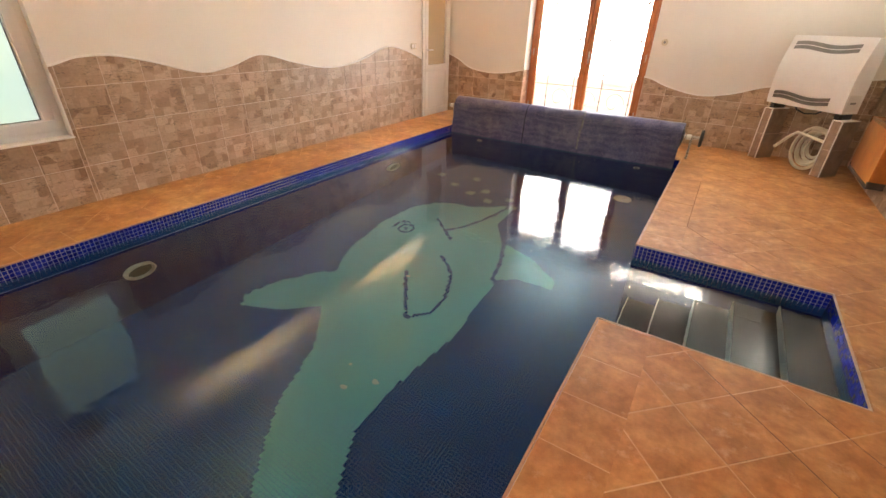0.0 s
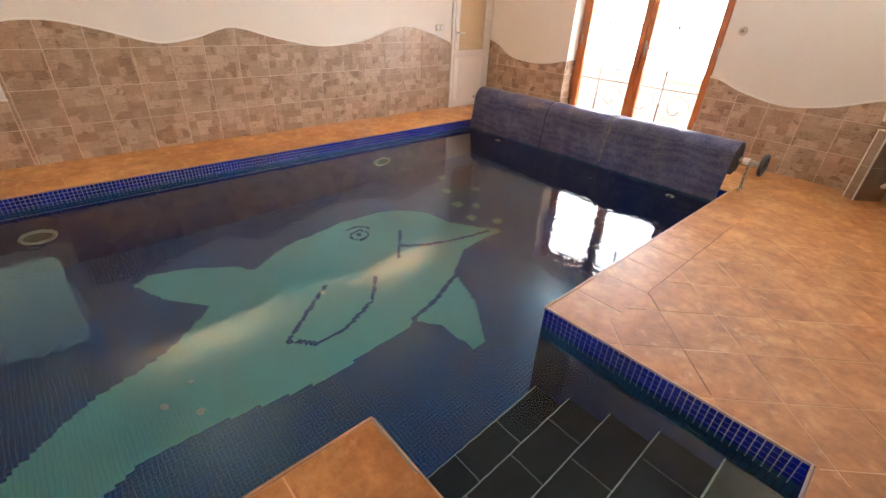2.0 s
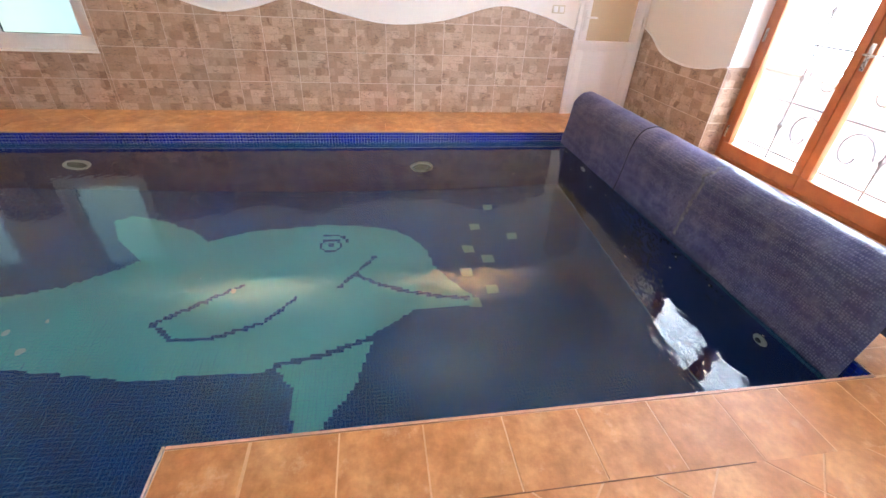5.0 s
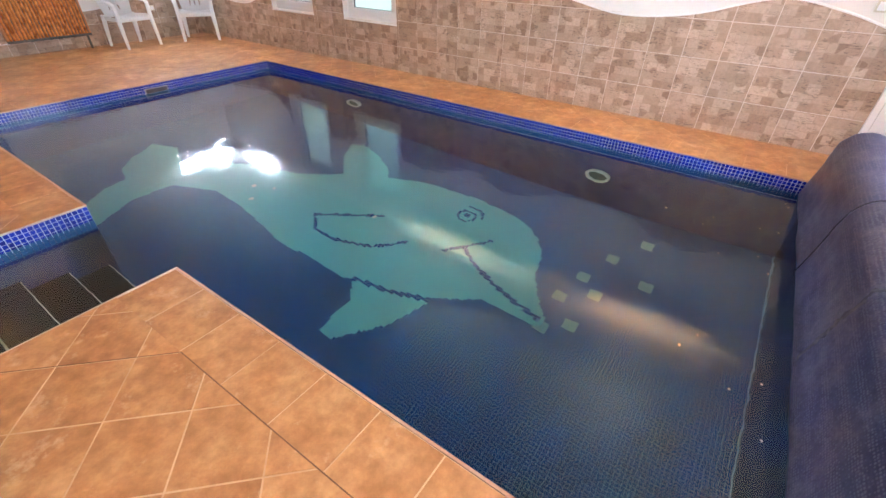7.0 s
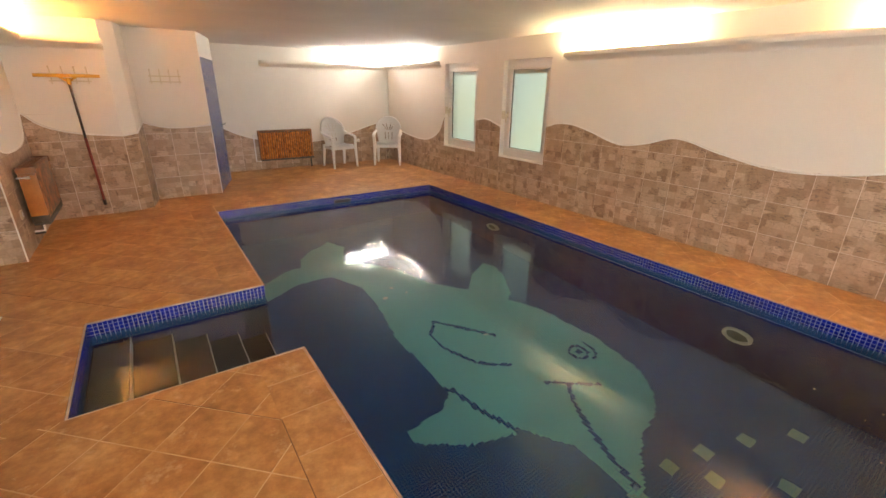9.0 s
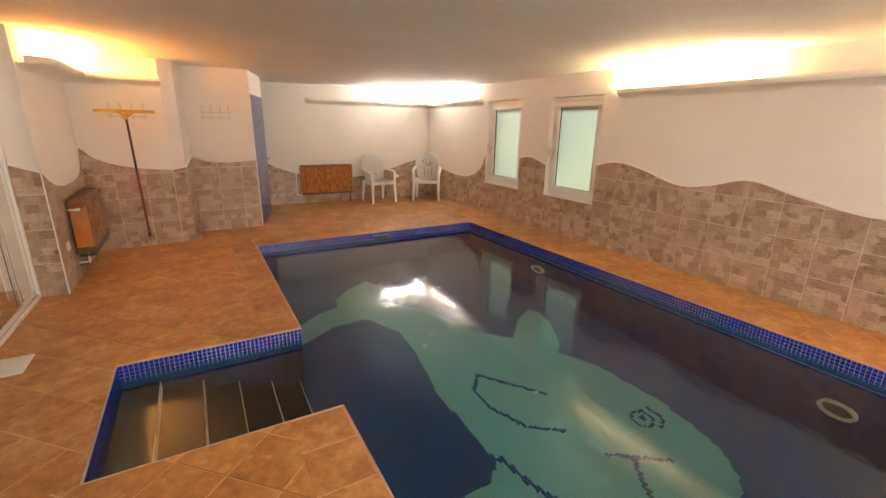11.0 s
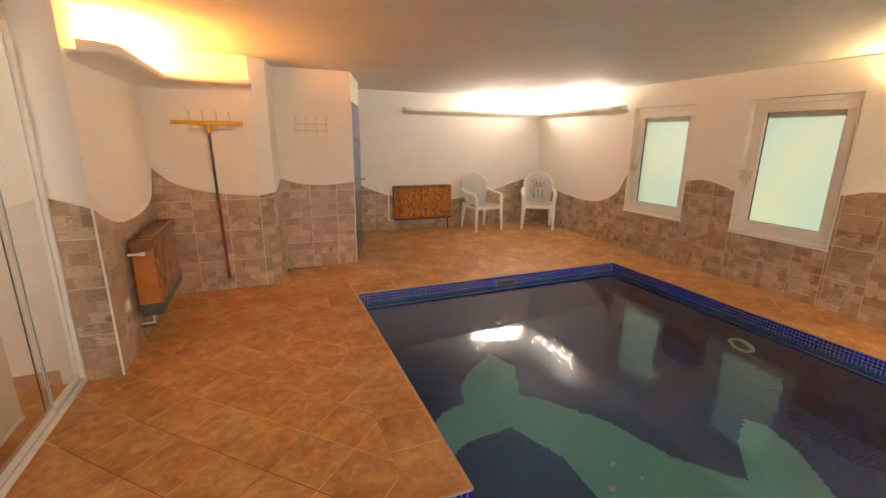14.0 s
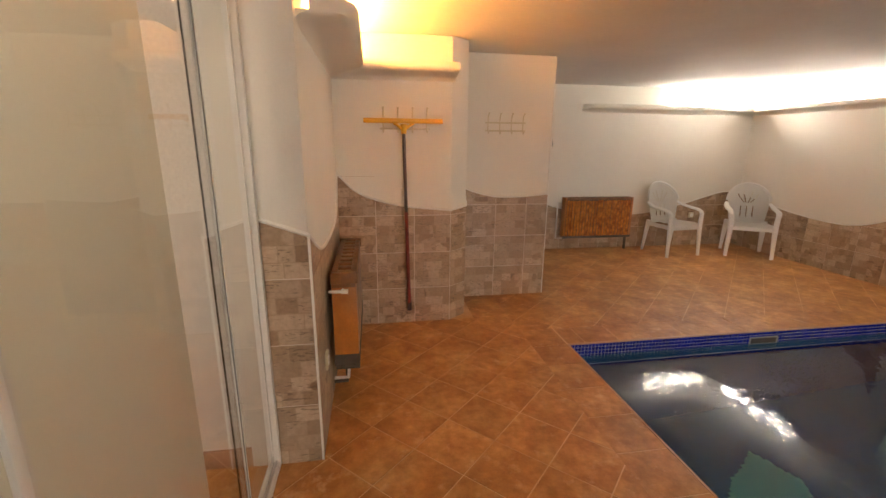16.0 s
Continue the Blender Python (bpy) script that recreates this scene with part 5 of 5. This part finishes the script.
# ---- fittings ----
def socket_plate(m, label, category="socket", double=False, round_=False):
    t = thing(category.replace(" ", "_"), m, label, category, "wall fittings")
    if round_:
        part("plate", tube([(0, -0.001, 0), (0, -0.016, 0), (0, -0.022, 0)], [0.042, 0.040, 0.030], 20), CREAM_PLASTIC, t)
        part("button", tube([(0, -0.021, 0), (0, -0.027, 0)], [0.018, 0.015], 14), GREY_PLASTIC, t, "grey button")
        return t
    w = 0.07 if double else 0.04
    part("plate", B((-w, w, -0.016, -0.001, -0.04, 0.04), bev=0.004), CREAM_PLASTIC, t)
    for x in ((-0.033, 0.033) if double else (0.0,)):
        if "switch" in category:
            part("rocker", B((x - 0.024, x + 0.024, -0.022, -0.015, -0.028, 0.028), bev=0.003), WHITE_PLASTIC, t)
        else:
            bm = tube([(x, -0.015, 0), (x, -0.019, 0)], 0.026, 18)
            bowl = part("outlet", bm, WHITE_PLASTIC, t)
            for dx in (-0.009, 0.009):
                part("contact", tube([(x + dx, -0.0185, 0), (x + dx, -0.0196, 0)], 0.0035, 8), BLACK, bowl)
    return t


socket_plate(pose(WX, 6.02, 1.09, 0, 0, 90), "cream double light switch beside the white door", "light switch", True)
socket_plate(pose(-0.78, NY, 1.27), "round pale fitting on the plaster beside the double door", "knob", round_=True)
socket_plate(pose(-3.41, SY - 0.0, 0.46, 0, 0, 180) @ pose(0, -0.006, 0), "cream socket on the tiles between the chairs", "socket")
socket_plate(pose(1.56, 0.26, 0.385, 0, 0, -90) @ pose(0, -0.006, 0), "cream round-cornered socket low on the tiled pier", "socket")


def pool_light(y, z):
    t = thing("pool_light", pose(PX0 + 0.001, y, z, 0, 0, 90), "round white underwater pool light with a dark lens, switched off", "pool light", "underwater lights")
    ringp = [(0.105 * math.cos(a), -0.020, 0.105 * math.sin(a)) for a in [2 * math.pi * k / 28 for k in range(29)]]
    part("ring", sweep(bmesh.new(), ringp, 0.030, 8, 0.5), surface("cream_ring", (0.62, 0.60, 0.48), (0.52, 0.50, 0.38), 0.4, 8, 60), t, "cream plastic ring")
    part("lens", tube([(0, -0.002, 0), (0, -0.020, 0), (0, -0.028, 0)], [0.088, 0.085, 0.05], 24), surface("dark_lens", (0.16, 0.17, 0.12), (0.10, 0.11, 0.08), 0.15, 8, 60), t, "dull lens")
    return t


pool_light(1.28, -0.71)
pool_light(4.50, -0.78)


def inlet(m, label):
    t = thing("pool_inlet", m, label, "pool fitting", "pool fittings")
    part("flange", tube([(0, 0, 0), (0, -0.010, 0), (0, -0.016, 0)], [0.045, 0.043, 0.030], 18), CREAM_PLASTIC, t)
    part("nozzle", tube([(0, -0.014, 0), (0, -0.024, 0)], [0.020, 0.014], 12), BLACK, t)
    return t


inlet(pose(-0.62, PY1, -0.40), "round cream inlet nozzle under the cover")
inlet(pose(-2.95, PY1, -0.42), "round cream inlet nozzle under the cover")
skim = thing("skimmer_mouth", pose(-1.875, PY0, -0.075, 0, 0, 180), "grey skimmer mouth in the blue rim", "pool fitting", "pool fittings")
part("frame", B((-0.135, 0.135, -0.008, 0.0, -0.055, -0.043), (-0.135, 0.135, -0.008, 0.0, 0.012, 0.024), (-0.135, -0.122, -0.008, 0.0, -0.043, 0.012), (0.122, 0.135, -0.008, 0.0, -0.043, 0.012), bev=0.002), GREY_PLASTIC, skim)
part("flap", B((-0.121, 0.121, -0.005, -0.001, -0.042, 0.011)), DARK_IRON, skim)
drain = thing("floor_drain", pose(-0.66, 5.75, BED + 0.004), "round drain grate on the pool floor", "drain")
part("grate", tube([(0, 0, 0), (0, 0, 0.012), (0, 0, 0.018)], [0.11, 0.105, 0.08], 20), CREAM_PLASTIC, drain)
tap = thing("shower_tap", pose(-0.485, -1.93, 1.50, 0, 0, 253.6), "small chrome tap on the mosaic partition", "tap")
bmt = tube([(0, -0.004, 0), (0, -0.05, 0)], [0.022, 0.016], 12)
sweep(bmt, [(0, -0.05, 0), (0, -0.055, -0.05)], 0.008)
part("body", bmt, STEEL, tap)
hk = thing("wall_hook", pose(-0.635, -2.44, 0.95, 0, 0, 253.6), "small dark hook at the edge of the partition", "hook")
part("hook", tube([(0, 0, 0), (0, -0.05, 0.0), (0, -0.06, 0.02)], 0.007, 6), DARK_IRON, hk)


def bath_mat():
    t = thing("floor_mat", pose(1.60, 1.91, 0.004, 0, 0, 0), "white ribbed mat by the sliding door", "mat")
    for k in range(14):
        part("rib", B((-0.085 + 0.012 * k, -0.075 + 0.012 * k, -0.13, 0.13, 0.0, 0.007), bev=0.002), WHITE_PLASTIC, t)
    part("backing", B((-0.088, 0.083, -0.132, 0.132, -0.001, 0.002)), WHITE_PLASTIC, t)
    return t


bath_mat()


# open joints in the deck
def open_joint(pts, label):
    ob = part("floor_crack", sweep(bmesh.new(), [(x, y, 0.0008) for x, y in pts], 0.0024, 4, 0.4), CRACK, None)
    return tagged(ob, label, "joint", "open joints in the deck", "structure")


open_joint([(0.137, 5.25), (0.137, 3.866), (0.66, 3.343)], "thin dark open joint in the terracotta deck")
open_joint([(1.66, 1.214), (0.78, 2.094)], "thin dark open joint near the sliding door")
open_joint([(1.37, 1.091), (0.31, 2.151)], "thin dark open joint beside the step bay")

# flakes on the water and leaves on the pool floor
def flake(x, y, z, s, label, name="floating_flake"):
    bm = bmesh.new()
    n = 7
    bm.faces.new([bm.verts.new((s * (0.7 + 0.5 * random.random()) * math.cos(2 * math.pi * k / n), s * (0.5 + 0.5 * random.random()) * math.sin(2 * math.pi * k / n), 0.001 * random.random())) for k in range(n)])
    ob = part(name, bm, FLAKE, None, soft=False)
    ob.location = (x, y, z)
    return tagged(ob, label, "debris", "debris in the pool")


for k in range(16):
    flake(random.uniform(-3.2, -0.4), 5.95 - abs(random.gauss(0, 0.28)), WATER + 0.002, random.uniform(0.005, 0.011), "tiny pale flake floating by the pool cover")
for x, y, s in ((-1.62, 1.62, 0.030), (-1.72, 1.80, 0.018), (-1.46, 1.78, 0.03), (-2.0, 2.9, 0.025)):
    flake(x, y, BED + 0.006, s, "pale leaf scrap lying on the pool floor", "leaf_scrap")

# ---- tiles of the walls ----
def tile_mesh(poly, thick=0.006):
    """A flat tile whose outline lies in local x and z; its face looks along local -y."""
    bm = bmesh.new()
    fr, bk = [bm.verts.new((x, -thick, z)) for x, z in poly], [bm.verts.new((x, 0, z)) for x, z in poly]
    bm.faces.new(fr)
    for i in range(len(poly)):
        j = (i + 1) % len(poly)
        bm.faces.new((fr[i], bk[i], bk[j], fr[j]))
    uv = bm.loops.layers.uv.new("UVMap")
    for f in bm.faces:
        for lp in f.loops:
            lp[uv].uv = (lp.vert.co.x, lp.vert.co.z)
    me = bpy.data.meshes.new("tile")
    bm.to_mesh(me)
    bm.free()
    me.materials.append(STONE)
    return me


PITCH, JOINT = 0.305, 0.0055
FULL_TILE = tile_mesh([(0, 0), (PITCH - JOINT, 0), (PITCH - JOINT, PITCH - JOINT), (0, PITCH - JOINT)])


def dado(wall, origin, ang, length, wave, start=0.0, holes=(), base=0.0):
    """Tiles on a wall that runs along local x from origin; wave(u) is their upper edge, holes are (u0, u1, sill)."""
    m = pose(*origin, 0, 0, ang)
    edges = sorted({0.0, length, *[h for a, b, _ in holes for h in (a, b) if 0 < h < length], *[start + PITCH * k for k in range(-2, int(length / PITCH) + 3) if 0 < start + PITCH * k < length]})
    # backing of grout just behind the tile faces
    gb = bmesh.new()
    cols = []
    for a, b in zip(edges, edges[1:]):
        mid = (a + b) / 2
        sill = next((s for h0, h1, s in holes if h0 < mid < h1), None)
        n = max(2, int((b - a) / 0.03))
        us = [a + (b - a) * k / n for k in range(n + 1)]
        tops = [(u, wave(u) if sill is None else min(sill, wave(u))) for u in us]
        cols.append((a, b, tops))
        lo = [gb.verts.new((u, -0.003, base)) for u in us]
        hi = [gb.verts.new((u, -0.003, t)) for u, t in tops]
        for k in range(n):
            gb.faces.new((lo[k], lo[k + 1], hi[k + 1], hi[k]))
    me = bpy.data.meshes.new("tile_grout")
    gb.to_mesh(me)
    gb.free()
    me.materials.append(GROUT_WALL)
    g = new("tile_grout", me)
    g.matrix_world, g.parent = m, wall
    for a, b, tops in cols:
        if b - a < 0.02:
            continue
        for r in range(6):
            z0, z1 = r * PITCH + base, (r + 1) * PITCH - JOINT + base
            top = [(u, min(t - 0.001, z1)) for u, t in tops]
            if max(t for _, t in top) < z0 + 0.012:
                break
            a2, b2 = a + JOINT / 2, b - JOINT / 2
            whole = min(t for _, t in top) >= z1 - 1e-6
            if whole and abs(b - a - PITCH) < 1e-4:
                me = FULL_TILE
            else:
                up = [(min(max(u, a2), b2) - a2, max(t, z0 + 0.001) - z0) for u, t in top]
                if whole:
                    up = [up[0], up[-1]]
                me = tile_mesh([(0, 0), (b2 - a2, 0)] + up[::-1])
            ob = new("tile", me)
            ob.matrix_world = m @ pose(a2, 0, z0)
            ob.parent = wall
    # pale bead along the wave, broken by the holes
    runs, run = [], []
    for a, b, tops in cols:
        mid = (a + b) / 2
        if any(h0 < mid < h1 for h0, h1, _ in holes):
            runs, run = runs + [run], []
        else:
            run += [(u, -0.004, t + 0.001) for u, t in tops if not run or u > run[-1][0]]
    for run in runs + [run]:
        if len(run) > 2:
            ob = part("wave_trim", sweep(bmesh.new(), run, 0.0095, 6), BEAD, wall)
            ob.matrix_world = m


# local x runs so that the room lies along local -y
def turned(f, length):
    return lambda u: f(length - u)


west = curve([(-3.33, 0.80), (-2.71, 0.66), (-2.0, 0.585), (-1.6, 0.62), (-1.25, 0.80), (-1.09, 1.05), (-0.16, 1.06), (0.10, 1.09), (0.36, 1.03), (0.47, 1.0), (1.41, 1.07), (1.60, 1.12), (1.85, 1.125),
              (2.12, 1.07), (2.58, 0.95), (2.90, 0.99), (3.25, 1.08), (3.70, 0.98), (4.20, 0.895), (4.75, 0.94), (5.38, 1.10), (5.80, 1.04), (6.25, 0.90)])
WL = 6.25 - SY
dado(wall_west, (WX, SY, 0), 90, WL, lambda u: west(u + SY), start=(1.44 - SY) % PITCH,
     holes=[(W2[0] - SY, W2[1] - SY, WZ[0] - 0.016), (W1[0] - SY, W1[1] - SY, WZ[0] - 0.016)])
south = curve([(-4.19, 0.80), (-3.89, 0.80), (-3.6, 0.73), (-3.25, 0.63), (-2.58, 0.50), (-1.9, 0.50), (-1.28, 0.60), (-0.90, 0.74), (-0.58, 0.93), (-0.3, 1.1), (1.6, 1.1)])
dado(wall_south, (1.5, SY, 0), 180, 1.5 - WX, lambda u: south(1.5 - u), start=0.1)
north = curve([(-4.19, 0.95), (-4.0, 0.88), (-3.75, 0.75), (-3.35, 0.70), (-3.0, 0.73), (-2.77, 0.78), (-0.92, 0.82), (-0.60, 0.72), (-0.20, 0.65), (0.15, 0.70), (0.52, 0.82), (1.6, 1.0)])
dado(wall_north, (WX, NY, 0), 0, EX - WX, lambda u: north(u + WX), start=0.21, holes=[(FD[0] - WX, FD[1] - WX, 0.0)])
dado(wall_north, (FD[0], NY, 0), 90, 0.20, lambda u: 0.79, start=0.0)
dado(wall_north, (FD[1], NY + 0.20, 0), -90, 0.20, lambda u: 0.82, start=0.0)
dado(wall_east, (EX, NY, 0), -90, NY - SD[1], lambda u: 0.95 + 0.10 * math.sin(u * 2.4), start=0.15)
sq = curve([(0.67, 0.95), (1.02, 0.985), (1.25, 1.035), (1.42, 1.11), (1.56, 1.25)])
dado(wall_pier, (1.56, -1.04, 0), 180, 0.89, lambda u: sq(1.56 - u), start=0.29)
ch = math.hypot(0.15, 0.12)
dado(wall_pier, (0.67, -1.04, 0), 180 + math.degrees(math.atan2(0.12, 0.15)), ch, lambda u: 0.95 + 0.1 * u, start=0.0)
dado(wall_pier, (0.52, -1.16, 0), 180 + math.degrees(math.atan2(0.42, 0.07)), 0.42, lambda u: 0.97 + 0.2 * u, start=0.0)
east = curve([(-1.04, 1.25), (-0.90, 1.02), (-0.75, 0.945), (-0.45, 0.915), (-0.1, 0.92), (0.14, 0.95), (0.35, 1.02), (0.52, 1.10)])
dado(wall_pier, (1.56, 0.52, 0), -90, 1.56, lambda u: east(0.52 - u), start=0.02)
dado(wall_pier, (1.75, 0.52, 0), 180, 0.19, lambda u: 1.17 - 0.36 * u, start=0.0)
setting("corner_trim", B((1.552, 1.562, 0.516, 0.526, 0.0, 1.11)), BEAD, "pale corner bead on the tiled pier", "trim")
pier = curve([(-0.38, 1.01), (-0.10, 0.985), (0.16, 0.99), (0.35, 1.035), (0.46, 1.075)])
dado(wall_shower, (0.46, -1.58, 0), 180, 0.84, lambda u: pier(0.46 - u), start=0.02)
setting("corner_trim", B((-0.386, -0.375, -1.588, -1.576, 0.0, 1.96)), BEAD, "pale corner bead on the partition", "trim")

# mosaic strip of the shower partition
sl = math.hypot(0.285, 0.97)
ux, uy = -0.285 / sl, -0.97 / sl
strip = []
for k in range(int((sl - 0.02) / 0.03)):
    for r in range(64):
        a, b, z0, z1 = k * 0.03 + 0.012, k * 0.03 + 0.039, r * 0.03 + 0.004, r * 0.03 + 0.031
        strip.append([(-0.38 + ux * s + uy * 0.004, -1.58 + uy * s - ux * 0.004, z) for s, z in ((a, z0), (b, z0), (b, z1), (a, z1))])
quads("shower_mosaic", strip, PALE_BLUE, wall_shower, "blue mosaic on the shower partition")

# rim pieces that the walk passes nearest, one by one
for f, _ in rim_tiles([RIM[4]], range(4)):
    q = box_quads([(f, None)])
    me = bpy.data.meshes.new("mosaic_tile")
    c = np.asarray(q, float).reshape(-1, 3)
    me.from_pydata(c.tolist(), [], np.arange(len(c)).reshape(-1, 4).tolist())
    me.materials.append(BLUE)
    ob = new("mosaic_tile", me)
    ob.parent = rim


# ---- tiles of the deck ----
def clip(poly, x0, x1, y0, y1):
    for axis, lim, sign in ((0, x0, 1), (0, x1, -1), (1, y0, 1), (1, y1, -1)):
        out = []
        for p, q in zip(poly, poly[1:] + poly[:1]):
            dp, dq = sign * (p[axis] - lim), sign * (q[axis] - lim)
            if dp >= 0:
                out.append(p)
            if dp * dq < 0:
                s = dp / (dp - dq)
                out.append((p[0] + s * (q[0] - p[0]), p[1] + s * (q[1] - p[1])))
        poly = out
        if len(poly) < 3:
            return []
    return poly


def deck_bm(bm, polys, lift):
    for poly in polys:
        top = [bm.verts.new((x, y, lift)) for x, y in poly]
        low = [bm.verts.new((x, y, lift - 0.008)) for x, y in poly]
        bm.faces.new(top)
        for i in range(len(poly)):
            j = (i + 1) % len(poly)
            bm.faces.new((top[i], low[i], low[j], top[j]))


BW = 0.287
FIELD = [(WX, PX0 - BW, SY, NY), (PX0 - BW, PX1 + BW, SY, PY0 - BW), (PX0 - BW, PX1 + BW, PY1 + BW, NY), (PX1 + BW, 1.598, QY1, NY),
         (QX + 0.008, 1.75, QY0, QY1), (PX1 + BW, 1.75, 0.52, QY0), (PX1 + BW, 1.56, -1.04, 0.52), (PX1 + BW, 0.45, SY, -1.04)]
rest = bmesh.new()
H = POLY_DECK_H
jobs = []
for i in range(-30, 15):
    for j in range(-30, 40):
        if (i + j) % 2 == 0:
            # laid from two sides of the step bay, so the two halves do not meet in line
            for fields, dx, dy in ((FIELD[:4], -0.012, -0.047), (FIELD[4:], 0.025, 0.025)):
                cx, cy = 0.475 + i * H + dx, 1.11 + (j + 1.0) * H + dy
                r = H - 0.0048
                dia = [(cx - r, cy), (cx, cy - r), (cx + r, cy), (cx, cy + r)]
                polys = [q for q in (clip(dia, *f) for f in fields) if q]
                if polys:
                    near = cx > PX1 and cy > -1.1
                    jobs.append((near, cx, cy, polys))
k = 0
edge = []
y = PY0 - BW
while y < PY1 + BW - 0.05:
    for x0 in (PX0 - BW, PX1 + 0.010):
        x1 = x0 + BW - 0.010
        if not (x0 > PX1 and y + BW > QY0 and y < QY1):
            edge.append((x0 + 0.003, x1, y + 0.003, min(y + BW - 0.003, PY1 + BW)))
    y += BW
x = PX0
while x < PX1 - 0.05:
    for y0 in (PY0 - BW, PY1 + 0.010):
        edge.append((x + 0.003, min(x + BW - 0.003, PX1), y0 + 0.003, y0 + BW - 0.013))
    x += BW
# cut pieces beside the step bay
edge += [(PX1 + 0.013, PX1 + BW, 2.14 - 0.28, QY0 - 0.012), (PX1 + 0.013, PX1 + BW, QY1 + 0.014, QY1 + 0.27)]
for x0, x1, y0, y1 in edge:
    jobs.append((x0 > PX1 - 0.01, (x0 + x1) / 2, (y0 + y1) / 2, [[(x0, y0), (x1, y0), (x1, y1), (x0, y1)]]))
for near, cx, cy, polys in jobs:
    lift = random.uniform(-0.0012, 0.0008)
    if near and k < 300:
        bm = bmesh.new()
        deck_bm(bm, [[(x - cx, y - cy) for x, y in q] for q in polys], 0.0)
        ob = part("deck_tile", bm, TERRACOTTA, floor, soft=False)
        ob.location = (cx, cy, lift)
        k += 1
    else:
        deck_bm(rest, polys, lift)
tagged(part("deck_tiles", rest, TERRACOTTA, floor, soft=False), kind="stuff")
